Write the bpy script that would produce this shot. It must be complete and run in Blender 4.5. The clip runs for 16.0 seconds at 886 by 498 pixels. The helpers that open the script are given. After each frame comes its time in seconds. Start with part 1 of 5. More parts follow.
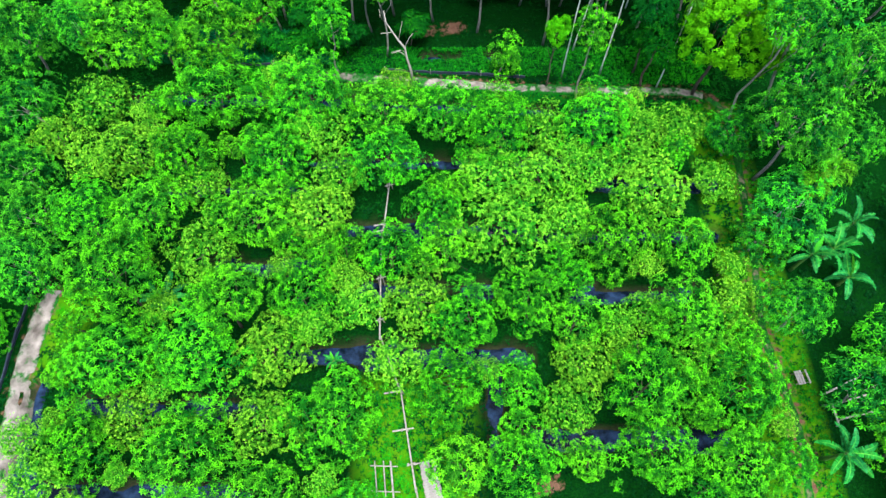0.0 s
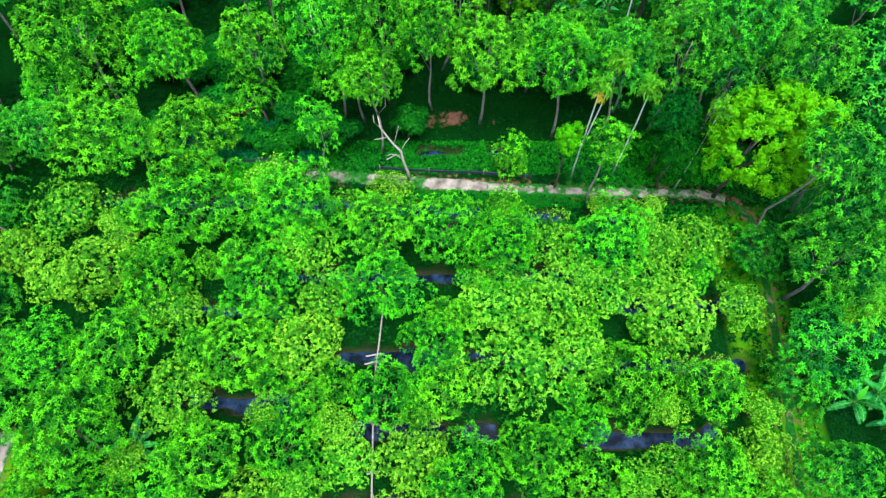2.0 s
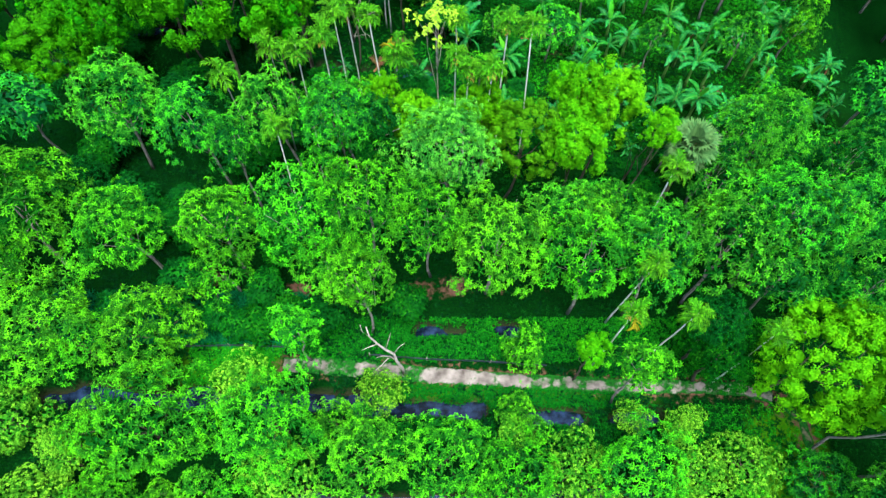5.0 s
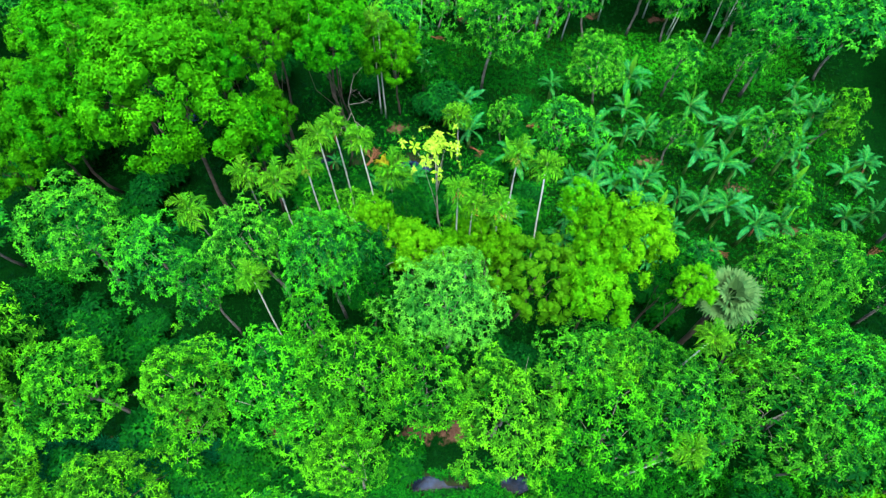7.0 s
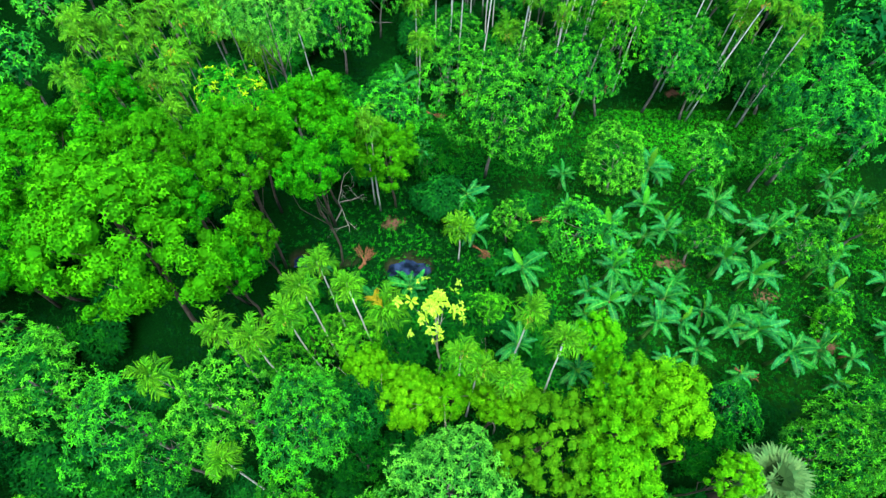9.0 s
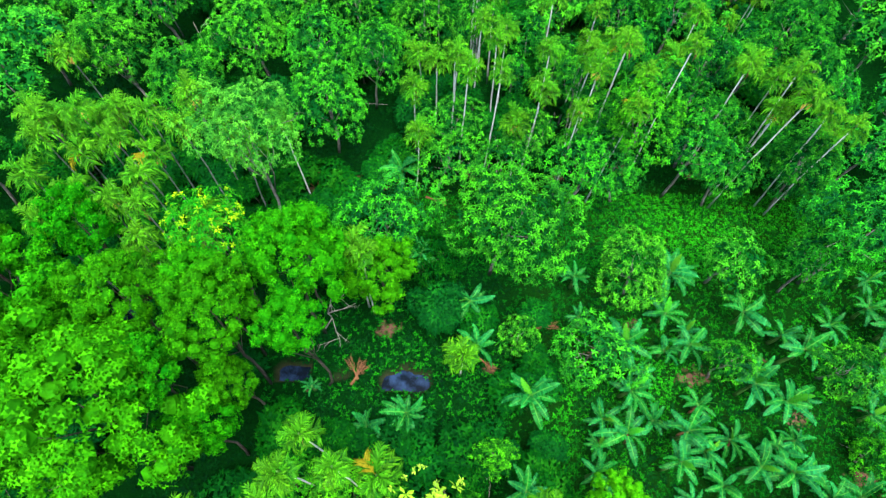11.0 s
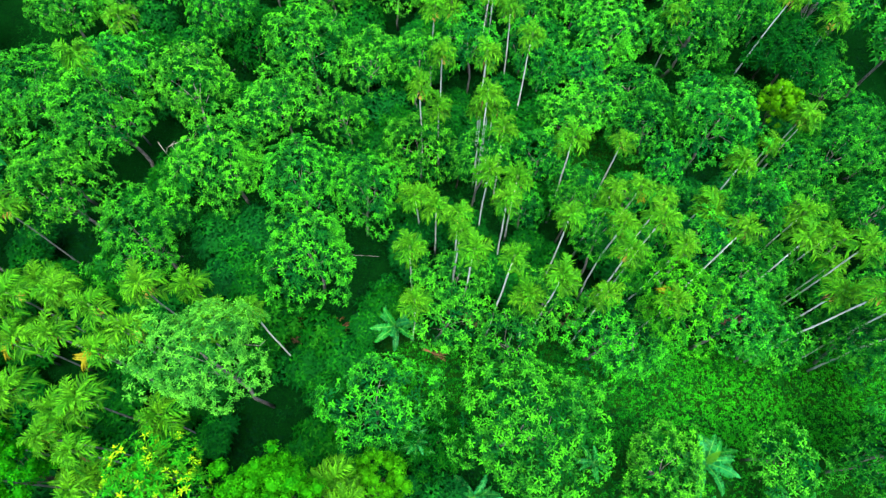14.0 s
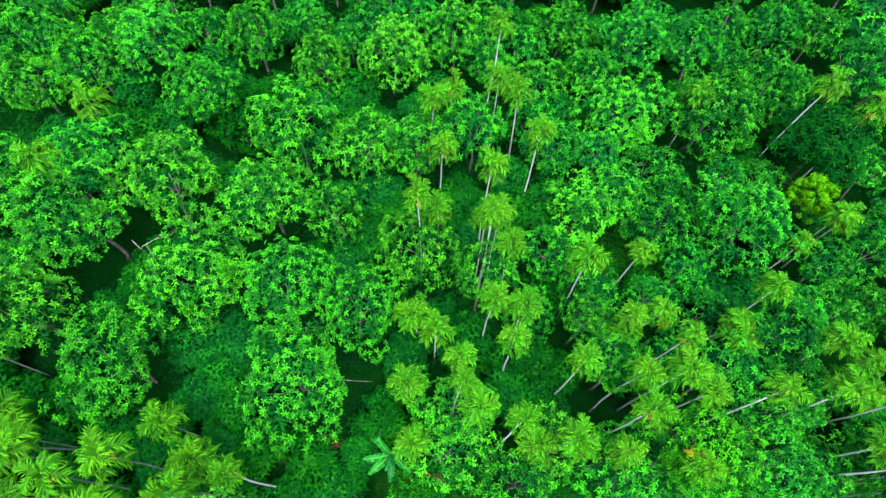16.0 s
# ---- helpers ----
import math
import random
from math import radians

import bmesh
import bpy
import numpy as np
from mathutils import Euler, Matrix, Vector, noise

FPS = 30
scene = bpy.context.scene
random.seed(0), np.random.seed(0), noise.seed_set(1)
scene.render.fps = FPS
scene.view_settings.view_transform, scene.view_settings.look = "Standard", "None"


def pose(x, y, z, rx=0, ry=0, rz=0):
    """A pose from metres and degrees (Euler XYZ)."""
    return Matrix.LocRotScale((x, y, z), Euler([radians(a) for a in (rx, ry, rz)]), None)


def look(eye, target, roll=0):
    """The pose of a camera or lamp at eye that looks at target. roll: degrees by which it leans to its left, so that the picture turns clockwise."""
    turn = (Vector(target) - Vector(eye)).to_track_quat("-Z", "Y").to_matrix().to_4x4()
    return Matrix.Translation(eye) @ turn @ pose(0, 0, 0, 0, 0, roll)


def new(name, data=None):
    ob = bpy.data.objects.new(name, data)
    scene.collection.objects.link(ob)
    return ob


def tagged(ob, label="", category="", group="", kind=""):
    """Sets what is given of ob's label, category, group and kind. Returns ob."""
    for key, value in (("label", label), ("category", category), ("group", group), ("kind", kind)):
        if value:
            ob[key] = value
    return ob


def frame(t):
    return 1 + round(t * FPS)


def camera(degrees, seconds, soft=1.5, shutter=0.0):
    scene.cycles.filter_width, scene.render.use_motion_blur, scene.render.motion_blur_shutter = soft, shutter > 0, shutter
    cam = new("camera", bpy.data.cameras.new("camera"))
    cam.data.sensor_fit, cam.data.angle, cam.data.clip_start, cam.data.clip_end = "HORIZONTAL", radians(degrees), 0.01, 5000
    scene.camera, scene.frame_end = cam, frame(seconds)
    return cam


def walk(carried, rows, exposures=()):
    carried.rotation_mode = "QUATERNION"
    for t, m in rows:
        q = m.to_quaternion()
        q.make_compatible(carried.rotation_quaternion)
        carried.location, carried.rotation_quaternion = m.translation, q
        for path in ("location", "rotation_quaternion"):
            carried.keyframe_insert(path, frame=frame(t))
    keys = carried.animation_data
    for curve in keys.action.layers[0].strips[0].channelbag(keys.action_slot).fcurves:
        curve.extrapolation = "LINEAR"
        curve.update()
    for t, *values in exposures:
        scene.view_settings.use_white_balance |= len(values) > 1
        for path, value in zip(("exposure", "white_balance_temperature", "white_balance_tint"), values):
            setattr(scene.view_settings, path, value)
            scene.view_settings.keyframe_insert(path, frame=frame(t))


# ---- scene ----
EXPOSURE, SUN = 3.4, 1.5
cam = camera(72.5, 16.0, soft=1.5)
METRES, EYE, TILT, LEAN, TURN = 72.0, 36.72, -63.20, 0.0, 0.0
ROWS = [
    (0, 0.0000, 0.0000, 0.0000, -0.00, -0.00, 0.00),
    (0.5, -0.0006, 0.0124, 0.0255, -0.08, 0.18, -0.04),
    (1, -0.0009, 0.0265, 0.0528, -0.12, 0.46, -0.06),
    (1.5, -0.0012, 0.0398, 0.0792, -0.15, 0.59, -0.09),
    (2, -0.0020, 0.0543, 0.1085, -0.24, 0.67, -0.12),
    (2.5, -0.0026, 0.0676, 0.1358, -0.30, 0.77, -0.14),
    (3, -0.0030, 0.0820, 0.1664, -0.32, 0.78, -0.15),
    (5.5, -0.0047, 0.1531, 0.3118, -0.51, 0.98, -0.14),
    (6, -0.0052, 0.1683, 0.3420, -0.57, 0.96, -0.16),
    (6.5, -0.0053, 0.1821, 0.3699, -0.58, 0.91, -0.17),
    (7, -0.0059, 0.1970, 0.4000, -0.64, 0.79, -0.18),
    (7.5, -0.0062, 0.2106, 0.4276, -0.67, 0.63, -0.19),
    (8, -0.0069, 0.2252, 0.4567, -0.75, 0.48, -0.22),
    (8.5, -0.0075, 0.2390, 0.4830, -0.82, 0.34, -0.23),
    (9, -0.0078, 0.2535, 0.5110, -0.85, 0.22, -0.23),
    (11.5, -0.0078, 0.3201, 0.6425, -0.84, -0.92, -0.53),
    (12, -0.0083, 0.3337, 0.6686, -0.89, -1.16, -0.56),
    (12.5, -0.0086, 0.3461, 0.6923, -0.92, -1.40, -0.59),
    (13, -0.0084, 0.3590, 0.7176, -0.90, -1.60, -0.60),
    (13.5, -0.0085, 0.3711, 0.7405, -0.91, -1.76, -0.62),
    (14, -0.0085, 0.3838, 0.7653, -0.88, -1.95, -0.64),
    (14.5, -0.0089, 0.3959, 0.7880, -0.91, -2.13, -0.67),
    (15, -0.0087, 0.4086, 0.8127, -0.88, -2.34, -0.69),
    (15.5, -0.0087, 0.4205, 0.8345, -0.85, -2.44, -0.71),
    (16, -0.0087, 0.4336, 0.8583, -0.83, -2.58, -0.72),
]
walk(cam, [(t, pose(0, 0, EYE, TILT, LEAN, TURN) @ pose(METRES * x, METRES * y, METRES * z, 90 + pitch, roll, yaw)) for t, x, y, z, yaw, pitch, roll in ROWS],
     exposures=[(0.0, EXPOSURE), (16.0, EXPOSURE)])

# ---------------------------------------------------------------- light
world = bpy.data.worlds.new("overcast_sky")
scene.world = world
world.use_nodes = True
wn = world.node_tree.nodes
sky = wn.new("ShaderNodeTexSky")
sky.sky_type, sky.sun_disc = "NISHITA", False
sky.sun_elevation, sky.sun_rotation = radians(76), radians(164)
sky.air_density, sky.dust_density = 1.2, 3.0
wn["Background"].inputs["Strength"].default_value = 0.052
world.node_tree.links.new(sky.outputs[0], wn["Background"].inputs["Color"])
sun = new("sun", bpy.data.lights.new("sun", "SUN"))
sun.data.energy, sun.data.angle, sun.data.color = SUN, radians(40), (1.0, 0.99, 0.95)
sun.matrix_world = look((4, -14, 60), (0, 0, 0))


# ---------------------------------------------------------------- materials
def nodes_of(name, rough=0.6, spec=0.3):
    m = bpy.data.materials.new(name)
    m.use_nodes = True
    n = m.node_tree.nodes
    b = n["Principled BSDF"]
    b.inputs["Roughness"].default_value = rough
    b.inputs["Specular IOR Level"].default_value = spec
    return m, n, m.node_tree.links, b


def mixed(n, l, fac, a, b):
    x = n.new("ShaderNodeMix")
    x.data_type = "RGBA"
    for sock, v in ((x.inputs[0], fac), (x.inputs[6], a), (x.inputs[7], b)):
        if hasattr(v, "links"):
            l.new(v, sock)
        else:
            sock.default_value = v if isinstance(v, float) else (*v, 1)
    return x.outputs[2]


def noise_of(n, l, scale, detail=4.0, rough=0.55, space="Object"):
    t, co = n.new("ShaderNodeTexNoise"), n.new("ShaderNodeTexCoord")
    t.inputs["Scale"].default_value, t.inputs["Detail"].default_value, t.inputs["Roughness"].default_value = scale, detail, rough
    l.new(co.outputs[space], t.inputs["Vector"])
    return t.outputs[0]


def ramp(n, l, src, lo, hi):
    r = n.new("ShaderNodeMapRange")
    r.inputs[1].default_value, r.inputs[2].default_value = lo, hi
    l.new(src, r.inputs[0])
    return r.outputs[0]


def times(n, l, a, b):
    x = n.new("ShaderNodeMath")
    x.operation = "MULTIPLY"
    for s, v in zip(x.inputs, (a, b)):
        if hasattr(v, "links"):
            l.new(v, s)
        else:
            s.default_value = v
    return x.outputs[0]


def leaf_material(name, old, mature, young, odd=(0.35, 0.26, 0.03), odd_share=0.0, rough=0.6, thin=0.16, spec=0.01, by_plant=0.5):
    """Leaves: each leaf and each plant has its own green; "young" on the mesh marks fresh shoots, and is lowered to
    paint shade inside crowns.
    """
    m, n, l, b = nodes_of(name, rough, spec)
    info, geo, at = n.new("ShaderNodeObjectInfo"), n.new("ShaderNodeNewGeometry"), n.new("ShaderNodeAttribute")
    at.attribute_name = "young"
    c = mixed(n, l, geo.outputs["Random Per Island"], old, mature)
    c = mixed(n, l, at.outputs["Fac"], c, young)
    c2 = n.new("ShaderNodeHueSaturation")
    hue = n.new("ShaderNodeMapRange")
    hue.inputs[3].default_value, hue.inputs[4].default_value = 0.5 - 0.024 * by_plant, 0.5 + 0.006 * by_plant
    l.new(info.outputs["Random"], hue.inputs[0])
    val = n.new("ShaderNodeMapRange")
    val.inputs[3].default_value, val.inputs[4].default_value = 1 + 0.35 * by_plant, 1 - 0.35 * by_plant
    fr = n.new("ShaderNodeMath")
    fr.operation = "FRACT"
    l.new(times(n, l, info.outputs["Random"], 7.31), fr.inputs[0])
    l.new(fr.outputs[0], val.inputs[0])
    l.new(hue.outputs[0], c2.inputs["Hue"])
    l.new(val.outputs[0], c2.inputs["Value"])
    l.new(c, c2.inputs["Color"])
    c = c2.outputs[0]
    if odd_share:
        sel = n.new("ShaderNodeMath")
        sel.operation = "LESS_THAN"
        sel.inputs[1].default_value = odd_share
        l.new(info.outputs["Random"], sel.inputs[0])
        c = mixed(n, l, sel.outputs[0], c, odd)
    l.new(c, b.inputs["Base Color"])
    tr, mx = n.new("ShaderNodeBsdfTranslucent"), n.new("ShaderNodeMixShader")
    mx.inputs[0].default_value = thin
    l.new(c, tr.inputs["Color"])
    l.new(b.outputs[0], mx.inputs[1])
    l.new(tr.outputs[0], mx.inputs[2])
    l.new(mx.outputs[0], n["Material Output"].inputs["Surface"])
    return m


def bark_material(name, dark, light, scale=6.0, bands=0.0, rough=0.85):
    m, n, l, b = nodes_of(name, rough, 0.2)
    f = ramp(n, l, noise_of(n, l, scale, 6.0), 0.3, 0.7)
    c = mixed(n, l, f, dark, light)
    if bands:
        w, co = n.new("ShaderNodeTexWave"), n.new("ShaderNodeTexCoord")
        w.bands_direction = "Z"
        w.inputs["Scale"].default_value, w.inputs["Distortion"].default_value = bands, 1.0
        l.new(co.outputs["Object"], w.inputs["Vector"])
        c = mixed(n, l, ramp(n, l, w.outputs[1], 0.75, 1.0), c, dark)
    l.new(c, b.inputs["Base Color"])
    bump = n.new("ShaderNodeBump")
    bump.inputs["Strength"].default_value, bump.inputs["Distance"].default_value = 0.5, 0.02
    l.new(noise_of(n, l, scale * 4, 5.0), bump.inputs["Height"])
    l.new(bump.outputs[0], b.inputs["Normal"])
    return m


# old tones also hold the bluish dark of shade inside the crowns
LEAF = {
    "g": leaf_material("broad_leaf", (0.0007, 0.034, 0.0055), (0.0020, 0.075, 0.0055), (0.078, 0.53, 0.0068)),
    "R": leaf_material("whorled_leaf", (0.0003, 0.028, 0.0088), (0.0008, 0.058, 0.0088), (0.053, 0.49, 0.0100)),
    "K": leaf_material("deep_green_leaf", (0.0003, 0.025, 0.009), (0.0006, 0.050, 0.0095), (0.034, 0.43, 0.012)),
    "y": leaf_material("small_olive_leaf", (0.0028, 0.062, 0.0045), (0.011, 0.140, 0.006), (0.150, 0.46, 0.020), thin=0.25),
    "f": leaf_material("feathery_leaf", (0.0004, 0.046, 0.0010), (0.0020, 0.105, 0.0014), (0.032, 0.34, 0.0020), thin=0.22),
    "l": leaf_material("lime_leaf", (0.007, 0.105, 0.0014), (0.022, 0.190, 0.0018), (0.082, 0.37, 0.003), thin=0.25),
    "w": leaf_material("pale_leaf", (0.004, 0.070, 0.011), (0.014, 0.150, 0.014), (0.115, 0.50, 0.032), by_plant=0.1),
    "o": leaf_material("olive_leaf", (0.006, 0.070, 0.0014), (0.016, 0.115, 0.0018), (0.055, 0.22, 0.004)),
    # dark shrub green, deepened further to put gap shade into the leaves
    "d": leaf_material("dark_shaded_shrub_leaf", (0.0003, 0.020, 0.0042), (0.0010, 0.042, 0.0052), (0.0045, 0.105, 0.0052)),
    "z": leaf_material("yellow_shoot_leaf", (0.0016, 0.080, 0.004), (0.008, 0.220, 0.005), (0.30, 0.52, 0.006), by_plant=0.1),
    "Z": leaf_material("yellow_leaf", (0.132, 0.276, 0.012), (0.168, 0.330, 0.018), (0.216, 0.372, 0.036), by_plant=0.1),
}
FROND = leaf_material("palm_frond", (0.0005, 0.030, 0.003), (0.0018, 0.068, 0.0036), (0.062, 0.31, 0.0048), odd=(0.156, 0.144, 0.006), odd_share=0.006, thin=0.25, rough=0.5, spec=0.03)
BANANA = leaf_material("banana_leaf", (0.0024, 0.072, 0.013), (0.0096, 0.168, 0.036), (0.042, 0.300, 0.0072), thin=0.3, rough=0.5, spec=0.06, by_plant=0.8)
MIDRIB = leaf_material("banana_midrib", (0.036, 0.198, 0.024), (0.054, 0.228, 0.030), (0.054, 0.228, 0.030))
FAN = leaf_material("fan_palm_blade", (0.015, 0.066, 0.018), (0.036, 0.108, 0.030), (0.072, 0.162, 0.048), rough=0.5)
# undergrowth greens carry the near-black shade of gaps between trees
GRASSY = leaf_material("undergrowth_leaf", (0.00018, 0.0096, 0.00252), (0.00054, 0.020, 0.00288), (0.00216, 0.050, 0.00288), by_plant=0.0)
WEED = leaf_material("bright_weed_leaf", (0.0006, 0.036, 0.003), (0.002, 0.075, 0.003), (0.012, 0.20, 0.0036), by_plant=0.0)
TEAL = leaf_material("bluish_grass_blade", (0.0006, 0.030, 0.011), (0.0012, 0.066, 0.019), (0.0024, 0.120, 0.024), by_plant=0.0)
PALE_BARK = bark_material("pale_bark", (0.058, 0.054, 0.050), (0.173, 0.169, 0.162), 5.0)
BROWN_BARK = bark_material("brown_bark", (0.019, 0.017, 0.013), (0.063, 0.052, 0.042), 5.0)
DEAD_BARK = bark_material("dead_grey_wood", (0.108, 0.099, 0.087), (0.252, 0.240, 0.222), 4.0)
PALM_BARK = bark_material("ringed_palm_bark", (0.288, 0.306, 0.300), (0.456, 0.474, 0.468), 5.0, bands=5.0)
# darker grey bark for palms west of x = -10
GREY_PALM_BARK = bark_material("dark_ringed_palm_bark", (0.060, 0.072, 0.072), (0.144, 0.162, 0.162), 5.0, bands=5.0)
POLE_WOOD = bark_material("weathered_pole", (0.084, 0.078, 0.072), (0.198, 0.192, 0.180), 7.0)
PLANK_WOOD = bark_material("weathered_plank", (0.072, 0.069, 0.063), (0.168, 0.162, 0.153), 9.0)
SHAFT = bark_material("green_crownshaft", (0.030, 0.096, 0.018), (0.060, 0.156, 0.030), 3.0, rough=0.4)
FRUIT = bark_material("orange_fruit", (0.36, 0.17, 0.02), (0.55, 0.36, 0.09), 8.0)
HUSK = bark_material("dry_leaf_husk", (0.055, 0.024, 0.010), (0.15, 0.065, 0.028), 6.0)
NETTING = bark_material("dark_netting", (0.006, 0.0084, 0.015), (0.018, 0.027, 0.048), 12.0, rough=0.5)

gm, gn, gl, gb = nodes_of("grassy_ground", 0.95, 0.0)
# greens near black: shade under the trees is mixed into the colour
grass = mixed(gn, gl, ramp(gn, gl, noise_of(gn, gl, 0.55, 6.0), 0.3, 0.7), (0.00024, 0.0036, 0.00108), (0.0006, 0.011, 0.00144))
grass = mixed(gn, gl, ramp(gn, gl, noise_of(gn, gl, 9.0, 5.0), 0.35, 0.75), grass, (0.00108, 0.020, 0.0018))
lawn, soil, mud = (gn.new("ShaderNodeAttribute") for _ in range(3))
lawn.attribute_name, soil.attribute_name, mud.attribute_name = "lawn", "soil", "mud"
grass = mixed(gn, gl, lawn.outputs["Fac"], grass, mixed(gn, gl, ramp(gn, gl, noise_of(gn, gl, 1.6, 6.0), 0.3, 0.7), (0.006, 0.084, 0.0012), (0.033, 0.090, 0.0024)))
earth = mixed(gn, gl, noise_of(gn, gl, 3.0, 6.0), (0.033, 0.016, 0.009), (0.090, 0.051, 0.036))
edge = gn.new("ShaderNodeMath")
edge.operation = "ADD"
gl.new(soil.outputs["Fac"], edge.inputs[0])
gl.new(ramp(gn, gl, noise_of(gn, gl, 2.2, 6.0), 0.25, 0.75), edge.inputs[1])
col = mixed(gn, gl, ramp(gn, gl, edge.outputs[0], 0.95, 1.25), grass, earth)
col = mixed(gn, gl, mud.outputs["Fac"], col, mixed(gn, gl, noise_of(gn, gl, 4.0, 5.0), (0.011, 0.0096, 0.0072), (0.033, 0.027, 0.019)))
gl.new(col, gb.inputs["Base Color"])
bmp = gn.new("ShaderNodeBump")
bmp.inputs["Strength"].default_value, bmp.inputs["Distance"].default_value = 0.8, 0.08
gl.new(noise_of(gn, gl, 14.0, 6.0), bmp.inputs["Height"])
gl.new(bmp.outputs[0], gb.inputs["Normal"])


def path_material(name, dark, light, lo, hi):
    m, n, l, b = nodes_of(name, 0.95, 0.1)
    c = mixed(n, l, ramp(n, l, noise_of(n, l, 1.3, 6.0), 0.3, 0.7), dark, light)
    at, sm = n.new("ShaderNodeAttribute"), n.new("ShaderNodeMath")
    at.attribute_name, sm.operation = "overgrown", "ADD"
    l.new(at.outputs["Fac"], sm.inputs[0])
    l.new(noise_of(n, l, 1.1, 7.0, 0.65), sm.inputs[1])
    c = mixed(n, l, ramp(n, l, sm.outputs[0], lo, hi), c, mixed(n, l, ramp(n, l, noise_of(n, l, 7.0, 5.0), 0.35, 0.7), (0.0008, 0.022, 0.002), (0.003, 0.070, 0.003)))
    l.new(c, b.inputs["Base Color"])
    bp = n.new("ShaderNodeBump")
    bp.inputs["Strength"].default_value, bp.inputs["Distance"].default_value = 0.6, 0.04
    l.new(noise_of(n, l, 9.0, 6.0), bp.inputs["Height"])
    l.new(bp.outputs[0], b.inputs["Normal"])
    return m


SAND = path_material("sandy_path", (0.039, 0.034, 0.030), (0.147, 0.135, 0.125), 0.55, 0.66)
WORN = path_material("worn_earth", (0.042, 0.036, 0.021), (0.102, 0.084, 0.060), 0.44, 0.58)

# blue blotches paint the sky's reflection into the dark water colour
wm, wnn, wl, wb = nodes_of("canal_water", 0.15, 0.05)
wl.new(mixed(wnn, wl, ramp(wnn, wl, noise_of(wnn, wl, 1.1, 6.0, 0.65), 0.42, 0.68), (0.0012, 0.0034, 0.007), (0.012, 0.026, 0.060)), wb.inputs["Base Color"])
wbm = wnn.new("ShaderNodeBump")
wbm.inputs["Strength"].default_value, wbm.inputs["Distance"].default_value = 0.12, 0.03
wl.new(noise_of(wnn, wl, 3.0, 3.0), wbm.inputs["Height"])
wl.new(wbm.outputs[0], wb.inputs["Normal"])


# ---------------------------------------------------------------- mesh tools
def mesh_of(name, verts, faces, mats, index=None, attrs=None, smooth=False):
    me = bpy.data.meshes.new(name)
    me.from_pydata([tuple(v) for v in np.asarray(verts, float)], [], [tuple(int(i) for i in f) for f in faces])
    for m in mats:
        me.materials.append(m)
    if index is not None:
        me.polygons.foreach_set("material_index", np.asarray(index, np.int32))
    for key, (domain, values) in (attrs or {}).items():
        a = me.attributes.new(key, "FLOAT", domain)
        a.data.foreach_set("value", np.asarray(values, np.float32))
    if smooth:
        me.polygons.foreach_set("use_smooth", np.ones(len(me.polygons), bool))
    me.update()
    return me


def part(name, me, parent, m=None, label=""):
    ob = new(name, me)
    ob.parent = parent
    if m is not None:
        ob.matrix_basis = m
    return tagged(ob, label) if label else ob


def thing(name, m, label, category, group=""):
    ob = new(name)
    ob.empty_display_size = 0.3
    ob.matrix_basis = m
    return tagged(ob, label, category, group)


class Tubes:
    """Collects tapered round limbs into one mesh."""

    def __init__(self, sides=6):
        self.v, self.f, self.n = [], [], sides

    def add(self, points, radii):
        pts = [Vector(p) for p in points]
        first = len(self.v)
        for i, p in enumerate(pts):
            d = (pts[min(i + 1, len(pts) - 1)] - pts[max(i - 1, 0)]).normalized()
            a = d.orthogonal().normalized()
            b = d.cross(a)
            for k in range(self.n):
                t = 2 * math.pi * k / self.n
                self.v.append(tuple(p + radii[i] * (math.cos(t) * a + math.sin(t) * b)))
        for i in range(len(pts) - 1):
            for k in range(self.n):
                a, b = first + i * self.n + k, first + i * self.n + (k + 1) % self.n
                self.f.append((a, b, b + self.n, a + self.n))
        self.f.append(tuple(range(first + self.n - 1, first - 1, -1)))
        end = first + (len(pts) - 1) * self.n
        self.f.append(tuple(range(end, end + self.n)))
        return self

    def mesh(self, name, mat):
        return mesh_of(name, self.v, self.f, [mat], smooth=True)


def bowed(a, b, bow, rng, steps=4):
    """Points on a wavering line from a to b."""
    a, b = Vector(a), Vector(b)
    side = Vector(rng.normal(size=3)) * bow * (b - a).length
    return [a.lerp(b, i / steps) + side * math.sin(math.pi * i / steps) + Vector(rng.normal(size=3)) * bow * 0.25 * (b - a).length * (0 < i < steps) for i in range(steps + 1)]


# ---------------------------------------------------------------- ground
# canals: along x from x0 to x1 at y, half width
CANALS = [(-24, -11.5, 3.0, 0.40), (5.5, 16.5, 6.1, 0.36), (-22, -12, 7.9, 0.32), (-9.5, 5.0, 11.2, 0.40), (-15, -9, 17.4, 0.29), (-5.5, 3.0, 15.8, 0.25), (9, 16, 15.3, 0.25),
          (-6, 5, 20.3, 0.29), (6, 19, 19.8, 0.22), (-20, -10, 23.5, 0.25), (-10, 12, 26.0, 0.18), (11, 20, 24.0, 0.22), (-24.5, -11, 31.85, 0.36), (-11, -4.5, 31.6, 0.36), (-4.2, 2.4, 31.15, 0.25), (5.4, 8.2, 30.7, 0.22), (10.4, 13.2, 30.6, 0.22),
          (-1.3, 1.3, 36.2, 0.11), (3.6, 4.4, 36.3, 0.07), (-10, -8.8, 59.2, 0.14), (-6.2, -5.6, 58.9, 0.18), (-3.4, -1.2, 58.7, 0.25), (-27, -19, 63.5, 0.36)]
CROSS_CANALS = [(3.2, 5.5, 11.2, 0.28), (-24.6, 2.0, 9.0, 0.28)]
